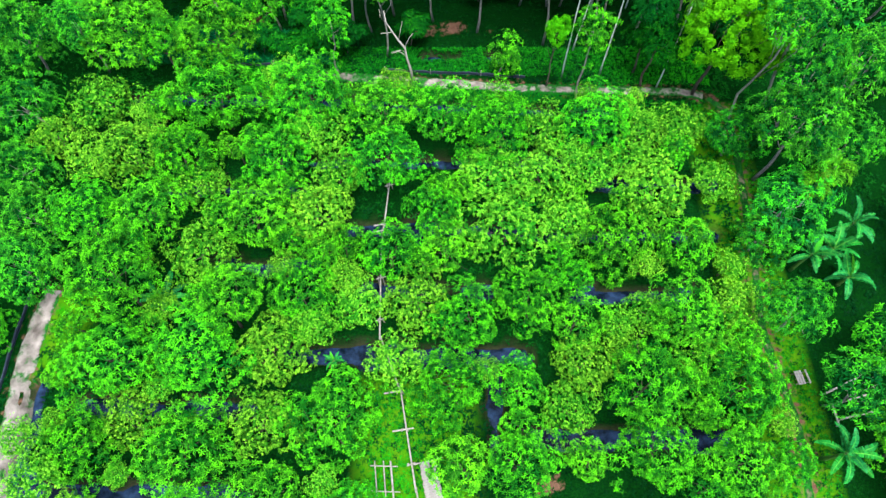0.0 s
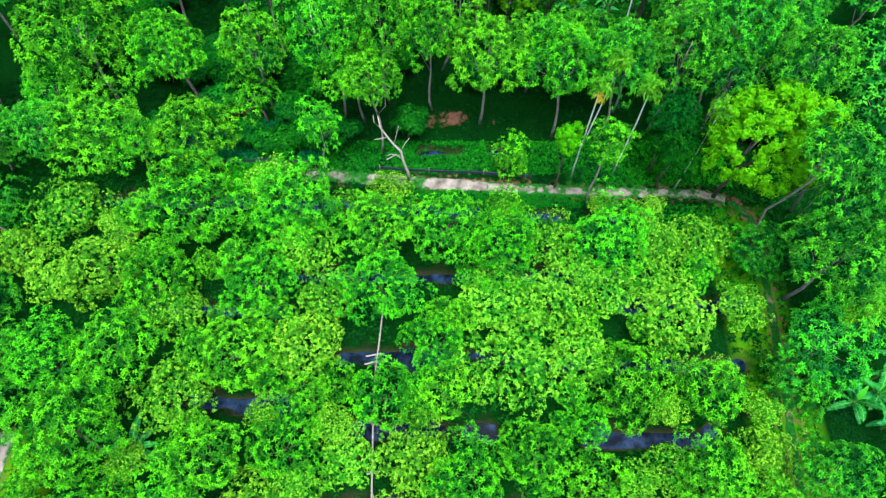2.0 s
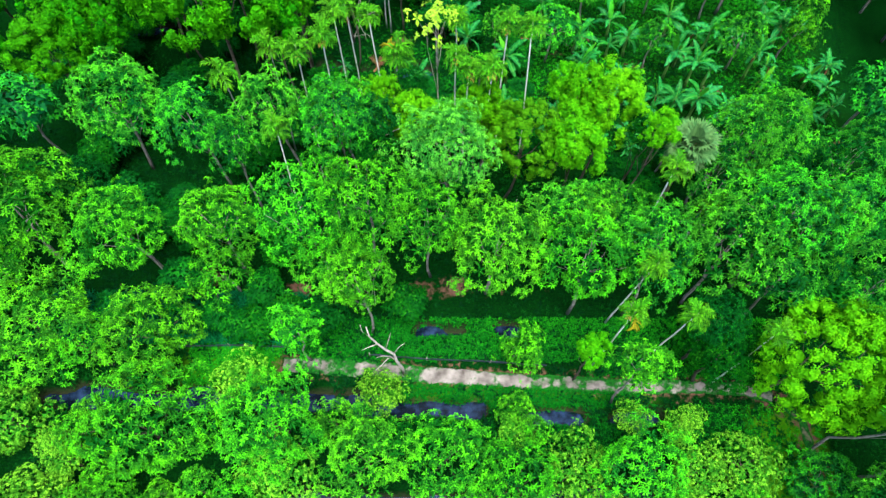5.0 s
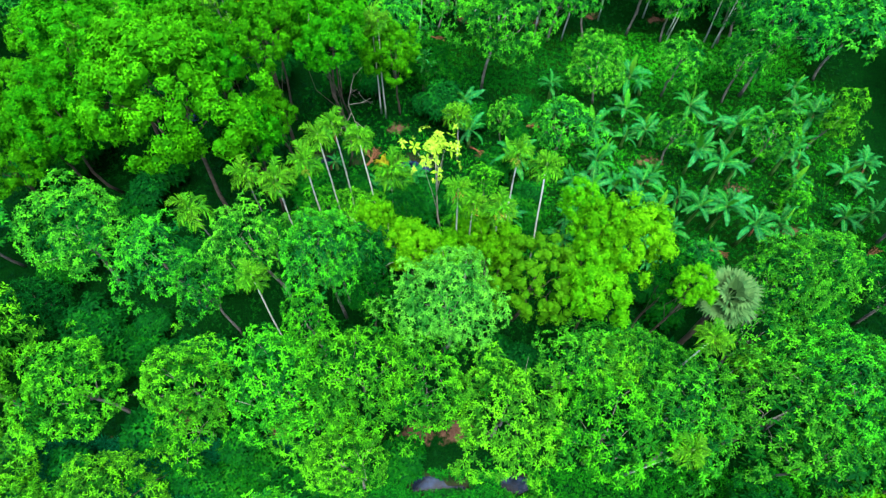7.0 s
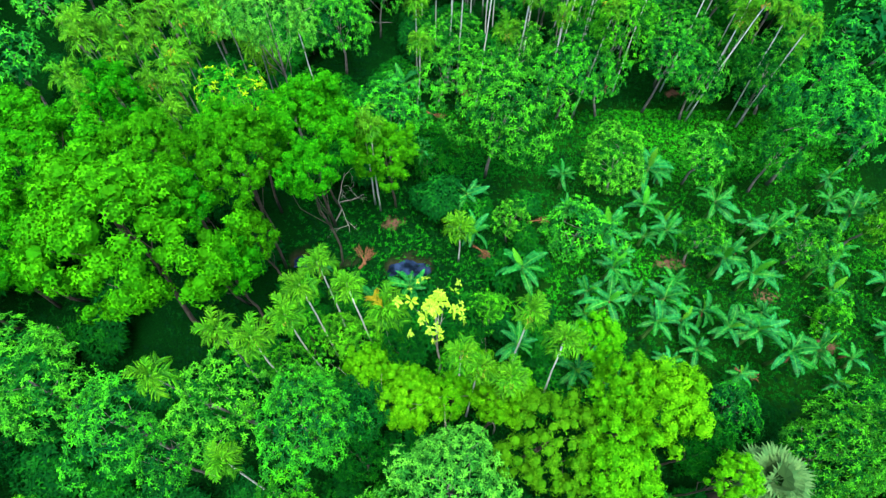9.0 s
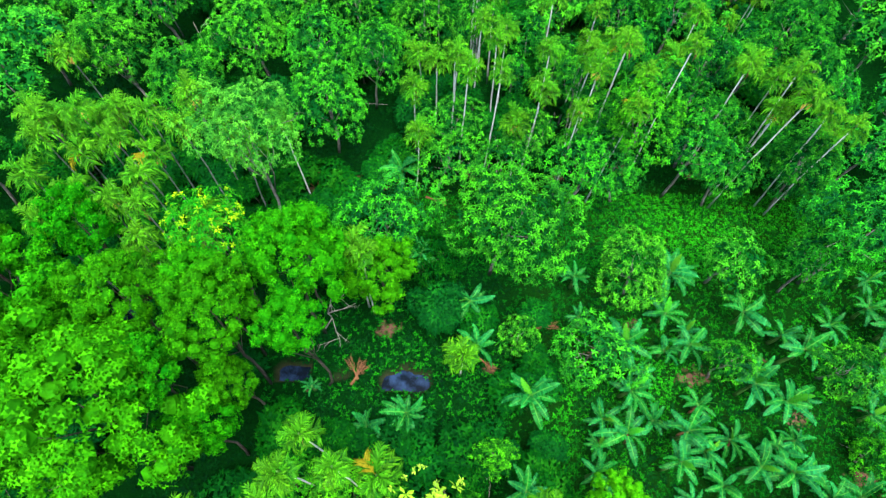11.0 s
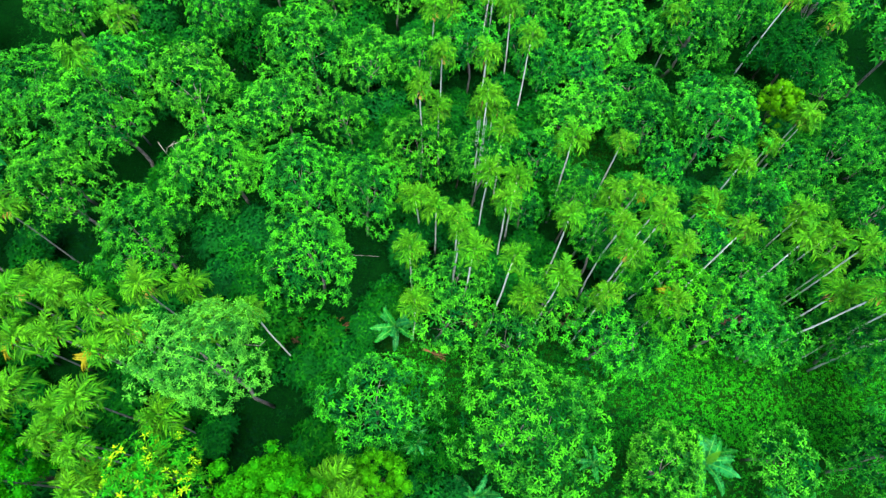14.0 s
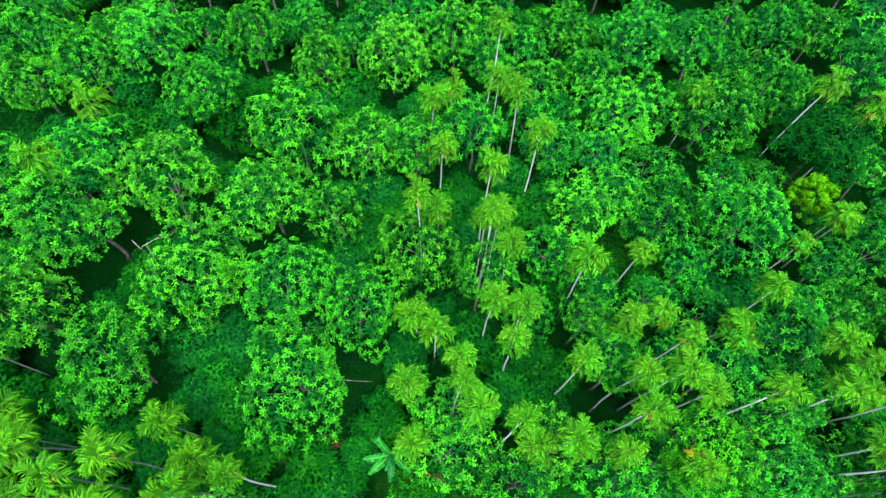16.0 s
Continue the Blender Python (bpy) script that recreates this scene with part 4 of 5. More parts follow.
tree("y", -12.1, 32.5, 1.3, 1.62)
tree("f", -27.2, 54.1, 6.7, 2.20)
tree("f", -11.2, 54.5, 9.0, 1.44)
tree("f", -14.7, 54.6, 12.1, 3.84)
tree("f", -24.8, 55.6, 7.7, 2.19)
tree("f", -12.4, 55.9, 13.1, 1.27)
tree("f", -23.1, 56.1, 8.9, 2.29)
tree("f", -10.3, 56.6, 8.4, 1.14)
tree("f", -6.9, 58.3, 11.8, 1.27)
tree("f", -10.2, 58.7, 12.9, 1.85)
tree("f", -19.2, 59.0, 9.8, 1.50)
tree("f", -21.2, 59.8, 11.6, 2.82)
tree("f", -15.0, 59.9, 11.4, 2.02)
tree("f", -11.0, 60.2, 12.7, 1.16)
tree("f", -7.1, 61.8, 11.3, 2.17)
tree("f", -3.6, 63.0, 7.1, 1.80)
tree("f", -7.2, 63.4, 10.9, 1.17)
tree("f", -18.0, 63.7, 10.8, 1.56)
tree("l", 20.2, 31.6, 7.0, 3.29)
tree("l", 7.9, 44.7, 8.7, 1.63)
tree("l", 10.1, 47.3, 9.2, 1.88)
tree("l", -1.7, 47.7, 7.5, 1.29)
tree("l", 2.5, 47.8, 8.3, 1.13)
tree("l", 8.2, 48.1, 8.9, 1.39)
tree("l", -3.9, 49.5, 7.5, 0.95)
tree("d", 15.7, 33.3, 4.3, 2.25)
tree("d", 15.1, 34.6, 6.1, 1.60)
tree("d", 12.1, 45.4, 8.3, 1.36)
tree("d", -4.2, 45.5, 6.7, 1.41)
tree("d", -25.3, 46.8, 1.3, 1.90)
tree("d", -4.3, 47.5, 7.3, 1.57)
tree("d", -2.2, 50.8, 6.8, 1.22)
tree("d", -0.9, 66.2, 2.4, 2.02)
tree("d", 23.3, 90.6, 5.8, 2.57)
tree("d", -13.3, 93.4, 3.6, 2.18)
tree("o", 5.0, 46.0, 7.1, 2.29)
tree("s", 10.3, 31.9, 6.5, 1.37)
tree("s", -8.1, 34.2, 5.2, 1.45)
tree("s", 4.9, 34.3, 1.5, 1.38)
tree("s", 2.6, 53.6, 5.3, 1.00)
tree("s", 24.4, 54.4, 1.3, 1.30)
tree("s", 28.2, 60.1, 3.5, 1.51)
tree("w", 0.1, 43.7, 10.2, 2.37)
tree("w", -9.9, 68.0, 13.4, 2.31)
tree("l", 8.1, 33.0, 5.6, 0.90)
tree("l", 12.0, 43.9, 10.8, 0.90)
tree("z", -11.3, 62.7, 11.9, 1.88)
tree("l", 21.9, 87.0, 5.6, 1.06)
tree("Z", -0.5, 50.9, 11.8, 1.19)
areca(23.7, 21.0, 4.0, 1.45)
areca(25.1, 22.1, 4.4, 1.60)
areca(16.8, 33.0, 8.2, 0.93)
areca(12.2, 33.4, 9.6, 1.06)
areca(9.3, 33.6, 9.4, 1.01)
areca(11.2, 36.7, 8.4, 1.15)
areca(12.2, 41.2, 10.8, 1.08)
areca(15.7, 41.3, 6.6, 1.30)
areca(-9.6, 44.8, 9.5, 1.07)
areca(2.8, 48.0, 11.0, 1.06)
areca(-13.1, 48.3, 10.1, 1.29)
areca(1.5, 48.7, 10.1, 1.05)
areca(4.9, 49.1, 13.0, 1.07)
areca(0.7, 49.2, 10.7, 1.09)
areca(-8.8, 49.9, 10.6, 1.24)
areca(-10.6, 50.5, 10.0, 1.19)
areca(3.8, 50.7, 11.9, 1.13)
areca(-7.4, 51.0, 10.6, 1.18)
areca(-6.7, 52.2, 11.2, 1.18)
areca(-4.6, 52.4, 10.8, 1.08)
areca(-3.1, 52.4, 7.9, 1.49)
areca(-6.2, 53.8, 10.2, 1.24)
areca(1.0, 58.8, 5.1, 1.37)
areca(-4.2, 62.7, 9.5, 1.11)
areca(-15.0, 63.0, 10.4, 1.12)
areca(-4.7, 63.5, 8.9, 1.40)
areca(-19.6, 63.6, 11.0, 1.19)
areca(-14.9, 64.4, 11.1, 1.13)
areca(-16.6, 65.0, 10.7, 1.04)
areca(-15.8, 66.7, 10.2, 1.37)
areca(-16.4, 69.3, 8.6, 1.30)
areca(-14.2, 69.7, 10.4, 1.33)
areca(-18.5, 69.9, 9.0, 1.38)
areca(-23.2, 70.6, 8.1, 1.33)
areca(22.9, 70.6, 9.9, 1.17, (22.7, 70.6))
areca(-16.4, 70.9, 10.1, 1.27)
areca(-9.3, 71.0, 9.3, 1.00)
areca(21.6, 71.3, 10.3, 1.17, (22.2, 71.3))
areca(10.6, 71.3, 10.5, 1.05)
areca(19.9, 71.4, 11.4, 1.14, (18.9, 71.2))
areca(-13.9, 71.6, 10.9, 1.35)
areca(-21.1, 71.9, 9.0, 1.42)
areca(7.8, 72.0, 9.4, 0.98)
areca(-18.7, 72.0, 9.3, 1.32)
areca(5.4, 72.3, 10.8, 1.12)
areca(19.5, 72.3, 9.2, 1.22)
areca(4.3, 72.5, 7.7, 1.17)
areca(-1.6, 72.6, 6.4, 1.18)
areca(3.1, 73.0, 11.3, 0.97)
areca(-24.9, 73.1, 7.3, 1.50)
areca(8.6, 73.5, 11.2, 1.06)
areca(1.3, 73.6, 10.8, 1.07)
areca(13.6, 74.1, 12.3, 1.03)
areca(20.5, 74.2, 10.5, 1.21)
areca(11.9, 74.5, 9.6, 1.06)
areca(17.6, 74.5, 10.4, 1.21)
areca(0.7, 74.7, 10.6, 0.88)
areca(10.4, 75.2, 11.2, 1.19)
areca(8.7, 75.2, 10.6, 1.04)
areca(-1.9, 75.3, 7.4, 1.25)
areca(6.2, 75.8, 10.2, 1.01)
areca(0.6, 75.9, 10.0, 0.96)
areca(3.1, 76.8, 10.0, 1.03)
areca(11.2, 77.0, 10.0, 0.93)
areca(-23.5, 77.0, 8.3, 1.37)
areca(19.8, 77.5, 7.7, 1.18)
areca(14.9, 77.5, 7.5, 1.35)
areca(-0.5, 78.3, 6.4, 1.26)
areca(9.2, 78.5, 8.2, 0.95)
areca(14.9, 78.5, 7.1, 1.16)
areca(10.8, 78.8, 8.1, 0.96)
areca(3.9, 78.9, 8.8, 1.16)
areca(2.3, 78.9, 9.4, 1.03)
areca(-1.7, 79.1, 6.3, 1.28)
areca(16.0, 79.6, 9.4, 1.10)
areca(7.0, 81.1, 9.3, 1.35)
areca(3.3, 82.2, 8.6, 1.10)
areca(10.5, 82.4, 7.2, 1.03)
areca(2.2, 82.8, 11.0, 1.03)
areca(21.0, 84.2, 4.7, 1.00)
areca(-1.5, 84.7, 9.1, 1.12)
areca(22.5, 85.2, 6.6, 1.22)
areca(2.2, 85.2, 11.4, 1.06)
areca(-0.4, 85.3, 6.5, 1.12)
areca(-21.5, 86.6, 9.2, 1.34)
areca(-0.2, 88.6, 7.7, 1.13)
areca(5.3, 89.1, 8.7, 1.26)
areca(24.7, 91.0, 8.7, 1.14)
areca(21.3, 91.3, 10.2, 1.19)
areca(-0.7, 91.4, 8.6, 1.14)
areca(-21.5, 92.1, 6.7, 1.43)
areca(3.0, 92.5, 9.0, 1.14)
areca(4.3, 92.6, 7.6, 1.18)
areca(16.1, 93.8, 6.2, 1.21)
areca(0.5, 94.7, 5.3, 1.28)
areca(3.3, 96.6, 9.0, 1.20)
banana(21.9, 4.9, 3.1, 1.80)
banana(-6.6, 10.5, 1.2, 0.73)
banana(-17.9, 14.7, 1.2, 1.80)
banana(26.1, 15.9, 1.8, 1.75)
banana(23.2, 16.8, 3.2, 1.54)
banana(24.8, 17.3, 3.0, 1.80)
banana(26.1, 18.8, 4.0, 1.72)
banana(7.6, 50.6, 4.0, 1.36)
banana(20.3, 51.7, 4.0, 1.70)
banana(22.2, 51.9, 3.3, 1.46)
banana(4.3, 52.1, 4.0, 1.47)
banana(18.8, 53.1, 3.6, 1.76)
banana(17.3, 53.4, 3.1, 1.60)
banana(28.1, 53.5, 1.5, 1.49)
banana(12.8, 53.6, 3.8, 1.40)
banana(10.3, 55.2, 2.9, 1.75)
banana(13.7, 55.3, 3.1, 1.75)
banana(-4.4, 55.8, 1.2, 1.43)
banana(-2.1, 56.4, 2.2, 1.50)
banana(19.5, 56.9, 3.3, 1.80)
banana(29.0, 56.9, 1.8, 1.73)
banana(4.9, 57.1, 4.0, 1.80)
banana(11.0, 57.7, 2.3, 1.60)
banana(24.5, 57.9, 3.4, 1.68)
banana(17.9, 57.9, 3.4, 1.80)
banana(-7.8, 58.1, 1.2, 0.72)
banana(21.0, 59.8, 3.9, 1.70)
banana(2.0, 60.3, 2.5, 1.48)
banana(15.0, 60.5, 2.3, 1.57)
banana(11.0, 60.6, 2.6, 1.80)
banana(27.6, 61.7, 2.7, 1.78)
banana(18.5, 62.5, 2.8, 1.79)
banana(13.8, 62.5, 2.3, 1.69)
banana(1.7, 63.2, 2.4, 1.61)
banana(14.2, 64.9, 3.2, 1.70)
banana(-1.4, 65.8, 4.0, 1.16)
banana(-2.8, 72.5, 3.0, 1.56)
fan_palm(14.2, 44.0, 9.2, 1.99)
areca(22.0, 75.3, 5.6, 1.15)
areca(21.4, 76.5, 7.1, 1.15)
areca(24.4, 72.7, 6.2, 1.15)
areca(22.6, 84.9, 6.4, 1.15)
areca(2.1, 83.9, 8.6, 1.1)
areca(2.5, 84.0, 8.2, 1.1)
areca(2.8, 83.8, 8.8, 1.1)
areca(9.3, 78.3, 7.0, 1.1)
tree("l", 1.7, 49.9, 5.5, 1.20)
tree("l", -1.6, 48.8, 5.5, 1.20)
tree("l", 3.5, 48.9, 5.5, 1.20)
tree("d", 16.8, 48.9, 1.5, 1.30)
tree("d", 18.6, 48.1, 1.5, 1.20)
tree("R", 7.5, 41.4, 6.0, 2.00)
tree("R", 10.2, 41.7, 6.0, 1.80)
tree("K", 15.6, 48.1, 4.5, 1.30)
tree("R", -6.5, 47.5, 8.0, 1.90)
tree("l", 0.5, 48.7, 5.5, 1.20)

tree("g", -7.6, 52.5, 4.4, 1.10)
tree("g", -5.8, 52.5, 4.2, 1.20)
tree("g", -4.5, 51.9, 4.4, 1.30)
tree("f", -3.5, 50.1, 5.2, 1.40)
tree("l", -2.3, 48.9, 5.8, 1.30)
tree("l", 2.4, 48.7, 5.6, 1.20)
tree("g", 1.1, 50.5, 4.4, 1.20)
tree("g", -8.3, 50.2, 5.4, 1.20)
tree("l", 8.3, 51.5, 6.0, 1.10)
tree("K", 8.9, 42.4, 5.4, 1.70)


# ---------------------------------------------------------------- bare wood
def crooked_tree(x, y):
    r = np.random.default_rng(12)
    ob = thing("dead_tree", pose(x, y, float(ground_z(x, y)) - 0.1), "bare whitish dead tree with crooked branches beside path", "dead tree")
    t = Tubes(6)

    def limb(points, a, b):
        pts = [Vector(p) + Vector(r.normal(size=3)) * 0.03 for p in points]
        t.add(pts, [a + (b - a) * i / (len(pts) - 1) for i in range(len(pts))])

    limb([(0, 0, 0), (-0.08, 0.02, 1.4), (-0.3, 0.08, 2.8), (-0.45, 0.2, 3.6), (-0.85, 0.25, 4.4), (-1.3, 0.3, 5.0), (-1.65, 0.5, 5.7), (-1.75, 0.8, 6.5)], 0.12, 0.03)
    limb([(-0.4, 0.15, 3.3), (-0.75, -0.1, 3.7), (-1.1, -0.5, 3.9), (-1.3, -0.9, 4.2)], 0.05, 0.012)
    limb([(-0.3, 0.08, 2.8), (-0.7, 0.2, 3.1), (-1.1, 0.2, 3.3), (-1.5, 0.1, 3.3)], 0.04, 0.012)
    limb([(-1.3, 0.3, 5.0), (-1.7, 0.1, 5.1), (-2.1, -0.2, 5.3)], 0.035, 0.01)
    limb([(-0.45, 0.2, 3.6), (-0.1, 0.4, 4.3), (0.25, 0.5, 4.8)], 0.035, 0.01)
    limb([(-0.85, 0.25, 4.4), (-0.6, 0.5, 5.1), (-0.5, 0.7, 5.6)], 0.03, 0.01)
    limb([(-1.65, 0.5, 5.7), (-2.0, 0.7, 6.0), (-2.1, 0.9, 6.5)], 0.025, 0.01)
    part("trunk", t.mesh("trunk", DEAD_BARK), ob)


crooked_tree(-2.4, 33.2)
bare_tree(-17.8, 84.4, 7.0, (0.1, -0.2), 23, "bare grey dead branches among green crowns", size=0.6)
bare_tree(3.0, 47.6, 12.0, (0.05, -0.02), 31, "leafless grey branches above olive foliage", size=0.6)


def leaning_trunk(x, y, top, thick, label):
    r = np.random.default_rng(int(thick * 1000))
    bz = float(ground_z(x, y)) - 0.1
    ob = thing("dead_tree", pose(x, y, bz), label, "dead tree")
    t = Tubes(6)
    tip = Vector(top) - Vector((x, y, bz))
    stem = bowed((0, 0, 0), tip, 0.015, r, 6)
    t.add(stem, [thick * (1.15 - 0.1 * i) for i in range(7)])
    for i, (a, b, c) in ((4, (0.5, -0.9, 1.0)), (5, (-0.8, 0.3, 0.9))):
        t.add(bowed(stem[i], stem[i] + Vector((a, b, c)), 0.06, r, 3), [thick * 0.4, thick * 0.3, thick * 0.2, thick * 0.08])
    part("trunk", t.mesh("trunk", DEAD_BARK), ob)


leaning_trunk(24.7, 30.9, (21.3, 28.3, 11.2), 0.10, "leaning grey dead trunk beside the path")
leaning_trunk(25.1, 30.5, (22.2, 28.4, 8.8), 0.05, "thin leaning grey dead stem beside the path")
bare_tree(-7.6, 61.8, 6.0, (0.1, 0.2), 37, "leafless pale branches beside canal", size=0.6)


def fallen_frond(x, y, turn):
    """A dry palm leaf that lies on the ground: a thick stalk and shrivelled leaflets."""
    r = np.random.default_rng(int(abs(x) * 100 + abs(y) * 7))
    ob = thing("fallen_frond", pose(x, y, float(ground_z(x, y)) + 0.05, 0, 0, turn), "dry orange-brown palm frond lying on the ground", "fallen frond", "fallen fronds")
    stalk = bowed((0, 0, 0.02), (1.5, 0, 0.12), 0.03, r, 5)
    part("stalk", Tubes(5).add(stalk, [0.10, 0.075, 0.045, 0.035, 0.028, 0.012]).mesh("stalk", HUSK), ob)
    for i in range(12):
        p = stalk[2 + i // 5].lerp(stalk[3 + i // 5], (i % 5) / 5)
        side = -1 if i % 2 else 1
        bend = [p, p + Vector((0.22, side * 0.16, 0.03)), p + Vector((0.42 + r.uniform(-0.1, 0.1), side * r.uniform(0.18, 0.34), r.uniform(0.0, 0.06)))]
        part("leaflet", Tubes(3).add(bend, [0.014, 0.018, 0.005]).mesh("leaflet", HUSK), ob)


for fx, fy, turn in ((-5.5, 58.5, 70), (-5.2, 58.7, 118), (6.0, 62.1, 5), (2.1, 60.2, -40), (-8.8, 72.3, 95), (-7.3, 72.8, 20), (-9.2, 72.7, 150), (-7.4, 72.5, 60), (-1.2, 71.8, -20), (18.4, 51.6, -25), (29.0, 50.8, 30), (-5.6, 58.4, 55)):
    fallen_frond(fx, fy, turn)


# ---------------------------------------------------------------- footbridge, deck, bench, poles, netting
def pole_between(a, b, rad, rng, sides=7, waver=0.002):
    t = Tubes(sides)
    pts = bowed(a, b, waver, rng, 6)
    t.add(pts, [rad * (1.1 - 0.04 * i) for i in range(7)])
    return t.mesh("pole", POLE_WOOD)


def footbridge():
    r = np.random.default_rng(77)
    line = [(-0.95, 0.0), (-1.5, 3.2), (-2.6, 9.0), (-3.95, 12.1), (-4.15, 18.3), (-4.0, 20.6), (-3.75, 24.2)]
    ob = thing("footbridge", pose(0, 0, 0), "long single-pole footbridge of weathered wood over canals", "footbridge")
    for (ax, ay), (bx, by) in zip(line[:-1], line[1:]):
        part("log", pole_between((ax, ay - 0.15, 0.52), (bx, by + 0.15, 0.55), 0.05, r), ob)
    for x, y, left, right in ((-2.6, 8.7, 0.95, 0.1), (-2.25, 6.5, 0.7, 0.55), (-1.85, 4.6, 0.2, 0.3), (-3.95, 13.3, 0.35, 0.3), (-4.1, 16.2, 0.3, 0.35), (-4.0, 20.2, 0.75, 0.2), (-4.05, 19.7, 0.75, 0.15), (-3.8, 23.4, 0.3, 0.3)):
        part("crossbar", pole_between((x - left, y - 0.1, 0.46), (x + right, y + 0.08, 0.47), 0.05, r), ob)
        for s in (-0.22, 0.22):
            part("post", pole_between((x + s, y, float(ground_z(x + s, y)) - 0.4), (x + s * 0.6, y, 0.62), 0.045, r), ob)


def plank_deck():
    r = np.random.default_rng(78)
    ob = thing("plank_deck", pose(-1.22, 4.6, 0.36, 0, 0, 12), "pale weathered plank deck on posts above lawn", "deck")
    for i in range(34):
        bm = bmesh.new()
        bmesh.ops.create_cube(bm, size=1)
        bmesh.ops.scale(bm, vec=(0.95 + r.uniform(-0.04, 0.04), 0.125, 0.03), verts=bm.verts)
        bmesh.ops.bevel(bm, geom=bm.edges[:], offset=0.006, segments=1, affect="EDGES")
        me = bpy.data.meshes.new("plank")
        bm.to_mesh(me)
        bm.free()
        me.materials.append(PLANK_WOOD)
        part("plank", me, ob, pose(0.35 + r.uniform(-0.02, 0.02), -0.137 * i, 0.03 + r.uniform(-0.004, 0.004), 0, 0, r.normal() * 0.6))
    for s in (0.0, 0.7):
        part("joist", pole_between((s, 0.1, -0.03), (s, -4.6, -0.03), 0.045, r), ob)
        for d in (0.0, -1.6, -3.2):
            part("post", pole_between((s, d, -0.75), (s, d, 0.0), 0.05, r), ob)
    part("beam", pole_between((-0.45, 0.06, 0.05), (1.25, 0.1, 0.06), 0.04, r), ob)


def pole_frame():
    r = np.random.default_rng(79)
    ob = thing("pole_frame", pose(-3.9, 4.5, 0), "open railing frame of thin weathered poles", "railing")
    for s in (0.0, 0.5, 0.9):
        part("pole", pole_between((s, 0.25, 0.5), (s + 0.45, -3.4, 0.52), 0.035 if s < 0.9 else 0.055, r), ob)
    for d in (0.0, -1.35, -2.7):
        part("crossbar", pole_between((-0.25 - 0.12 * d, d, 0.45), (1.35 - 0.12 * d, d - 0.05, 0.47), 0.035, r), ob)
        for s in (0.0, 0.9):
            part("post", pole_between((s - 0.12 * d, d, -0.3), (s - 0.12 * d, d, 0.55), 0.04, r), ob)


def bench():
    r = np.random.default_rng(80)
    ob = thing("bench", pose(21.7, 9.6, float(ground_z(21.7, 9.6)), 0, 0, 8), "small grey plank bench beside path", "bench")
    for i, (x, z, tilt) in enumerate(((-0.16, 0.42, 0), (0.0, 0.42, 0), (0.16, 0.42, 0), (0.52, 0.4, 12))):
        bm = bmesh.new()
        bmesh.ops.create_cube(bm, size=1)
        bmesh.ops.scale(bm, vec=(0.145, 0.85, 0.035), verts=bm.verts)
        bmesh.ops.bevel(bm, geom=bm.edges[:], offset=0.008, segments=1, affect="EDGES")
        me = bpy.data.meshes.new("slat")
        bm.to_mesh(me)
        bm.free()
        me.materials.append(PLANK_WOOD)
        part("slat", me, ob, pose(x, 0, z, 0, tilt, 0))
    for x in (-0.14, 0.14, 0.52):
        for y in (-0.32, 0.32):
            part("leg", pole_between((x, y, -0.1), (x, y, 0.41), 0.03, r), ob)


def loose_poles():
    r = np.random.default_rng(81)
    for (ax, ay, az), (bx, by, bz) in (((22.9, 8.6, 0.55), (25.0, 9.5, 0.6)), ((23.0, 7.9, 0.5), (25.3, 8.5, 0.55)), ((23.4, 7.1, 0.4), (25.4, 7.5, 0.45)), ((23.2, 8.0, 0.35), (23.3, 6.7, 0.3)),
                                       ((26.2, 9.6, 0.6), (28.4, 11.2, 0.7)), ((26.8, 8.3, 0.55), (28.6, 9.0, 0.6)), ((26.4, 7.3, 0.5), (28.6, 7.7, 0.5))):
        z = float(ground_z((ax + bx) / 2, (ay + by) / 2))
        ob = thing("wooden_pole", pose(ax, ay, z), "weathered pale pole of a low railing", "pole", "railing poles")
        part("shaft", pole_between((0, 0, az), (bx - ax, by - ay, bz), 0.06, r), ob)
        for s in (0.05, 0.95):
            part("post", pole_between(((bx - ax) * s, (by - ay) * s, -0.45), ((bx - ax) * s, (by - ay) * s, az), 0.045, r), ob)


def netting_fence(points, label):
    r = np.random.default_rng(len(points))
    ob = thing("netting_fence", pose(*points[0], 0), label, "fence")
    ox, oy = points[0]
    for (ax, ay), (bx, by) in zip(points[:-1], points[1:]):
        n = max(2, int(math.dist((ax, ay), (bx, by)) / 0.5))
        v, f = [], []
        for i in range(n + 1):
            x, y = ax + (bx - ax) * i / n, ay + (by - ay) * i / n
            z = float(ground_z(x, y))
            sag = 0.05 * math.sin(i * 1.3) + r.uniform(-0.03, 0.03)
            for h, o in ((-0.1, 0.0), (0.2, 0.03), (0.32 + sag, 0.0)):
                v += [(x - ox + o, y - oy + o, z + h), (x - ox + o + 0.015, y - oy + o + 0.015, z + h)]
        for i in range(n):
            for k in range(2):
                a = i * 6 + k * 2
                f += [(a, a + 6, a + 8, a + 2), (a + 1, a + 3, a + 9, a + 7)]
            f.append((i * 6 + 4, i * 6 + 10, i * 6 + 11, i * 6 + 5))
        part("net", mesh_of("net", v, f, [NETTING], smooth=True), ob)
        for i in range(0, n + 1, 9):
            x, y = ax + (bx - ax) * i / n, ay + (by - ay) * i / n
            z = float(ground_z(x, y))
            part("post", pole_between((x - ox, y - oy, z - 0.3), (x - ox, y - oy, z + 0.6), 0.03, r, 5), ob)


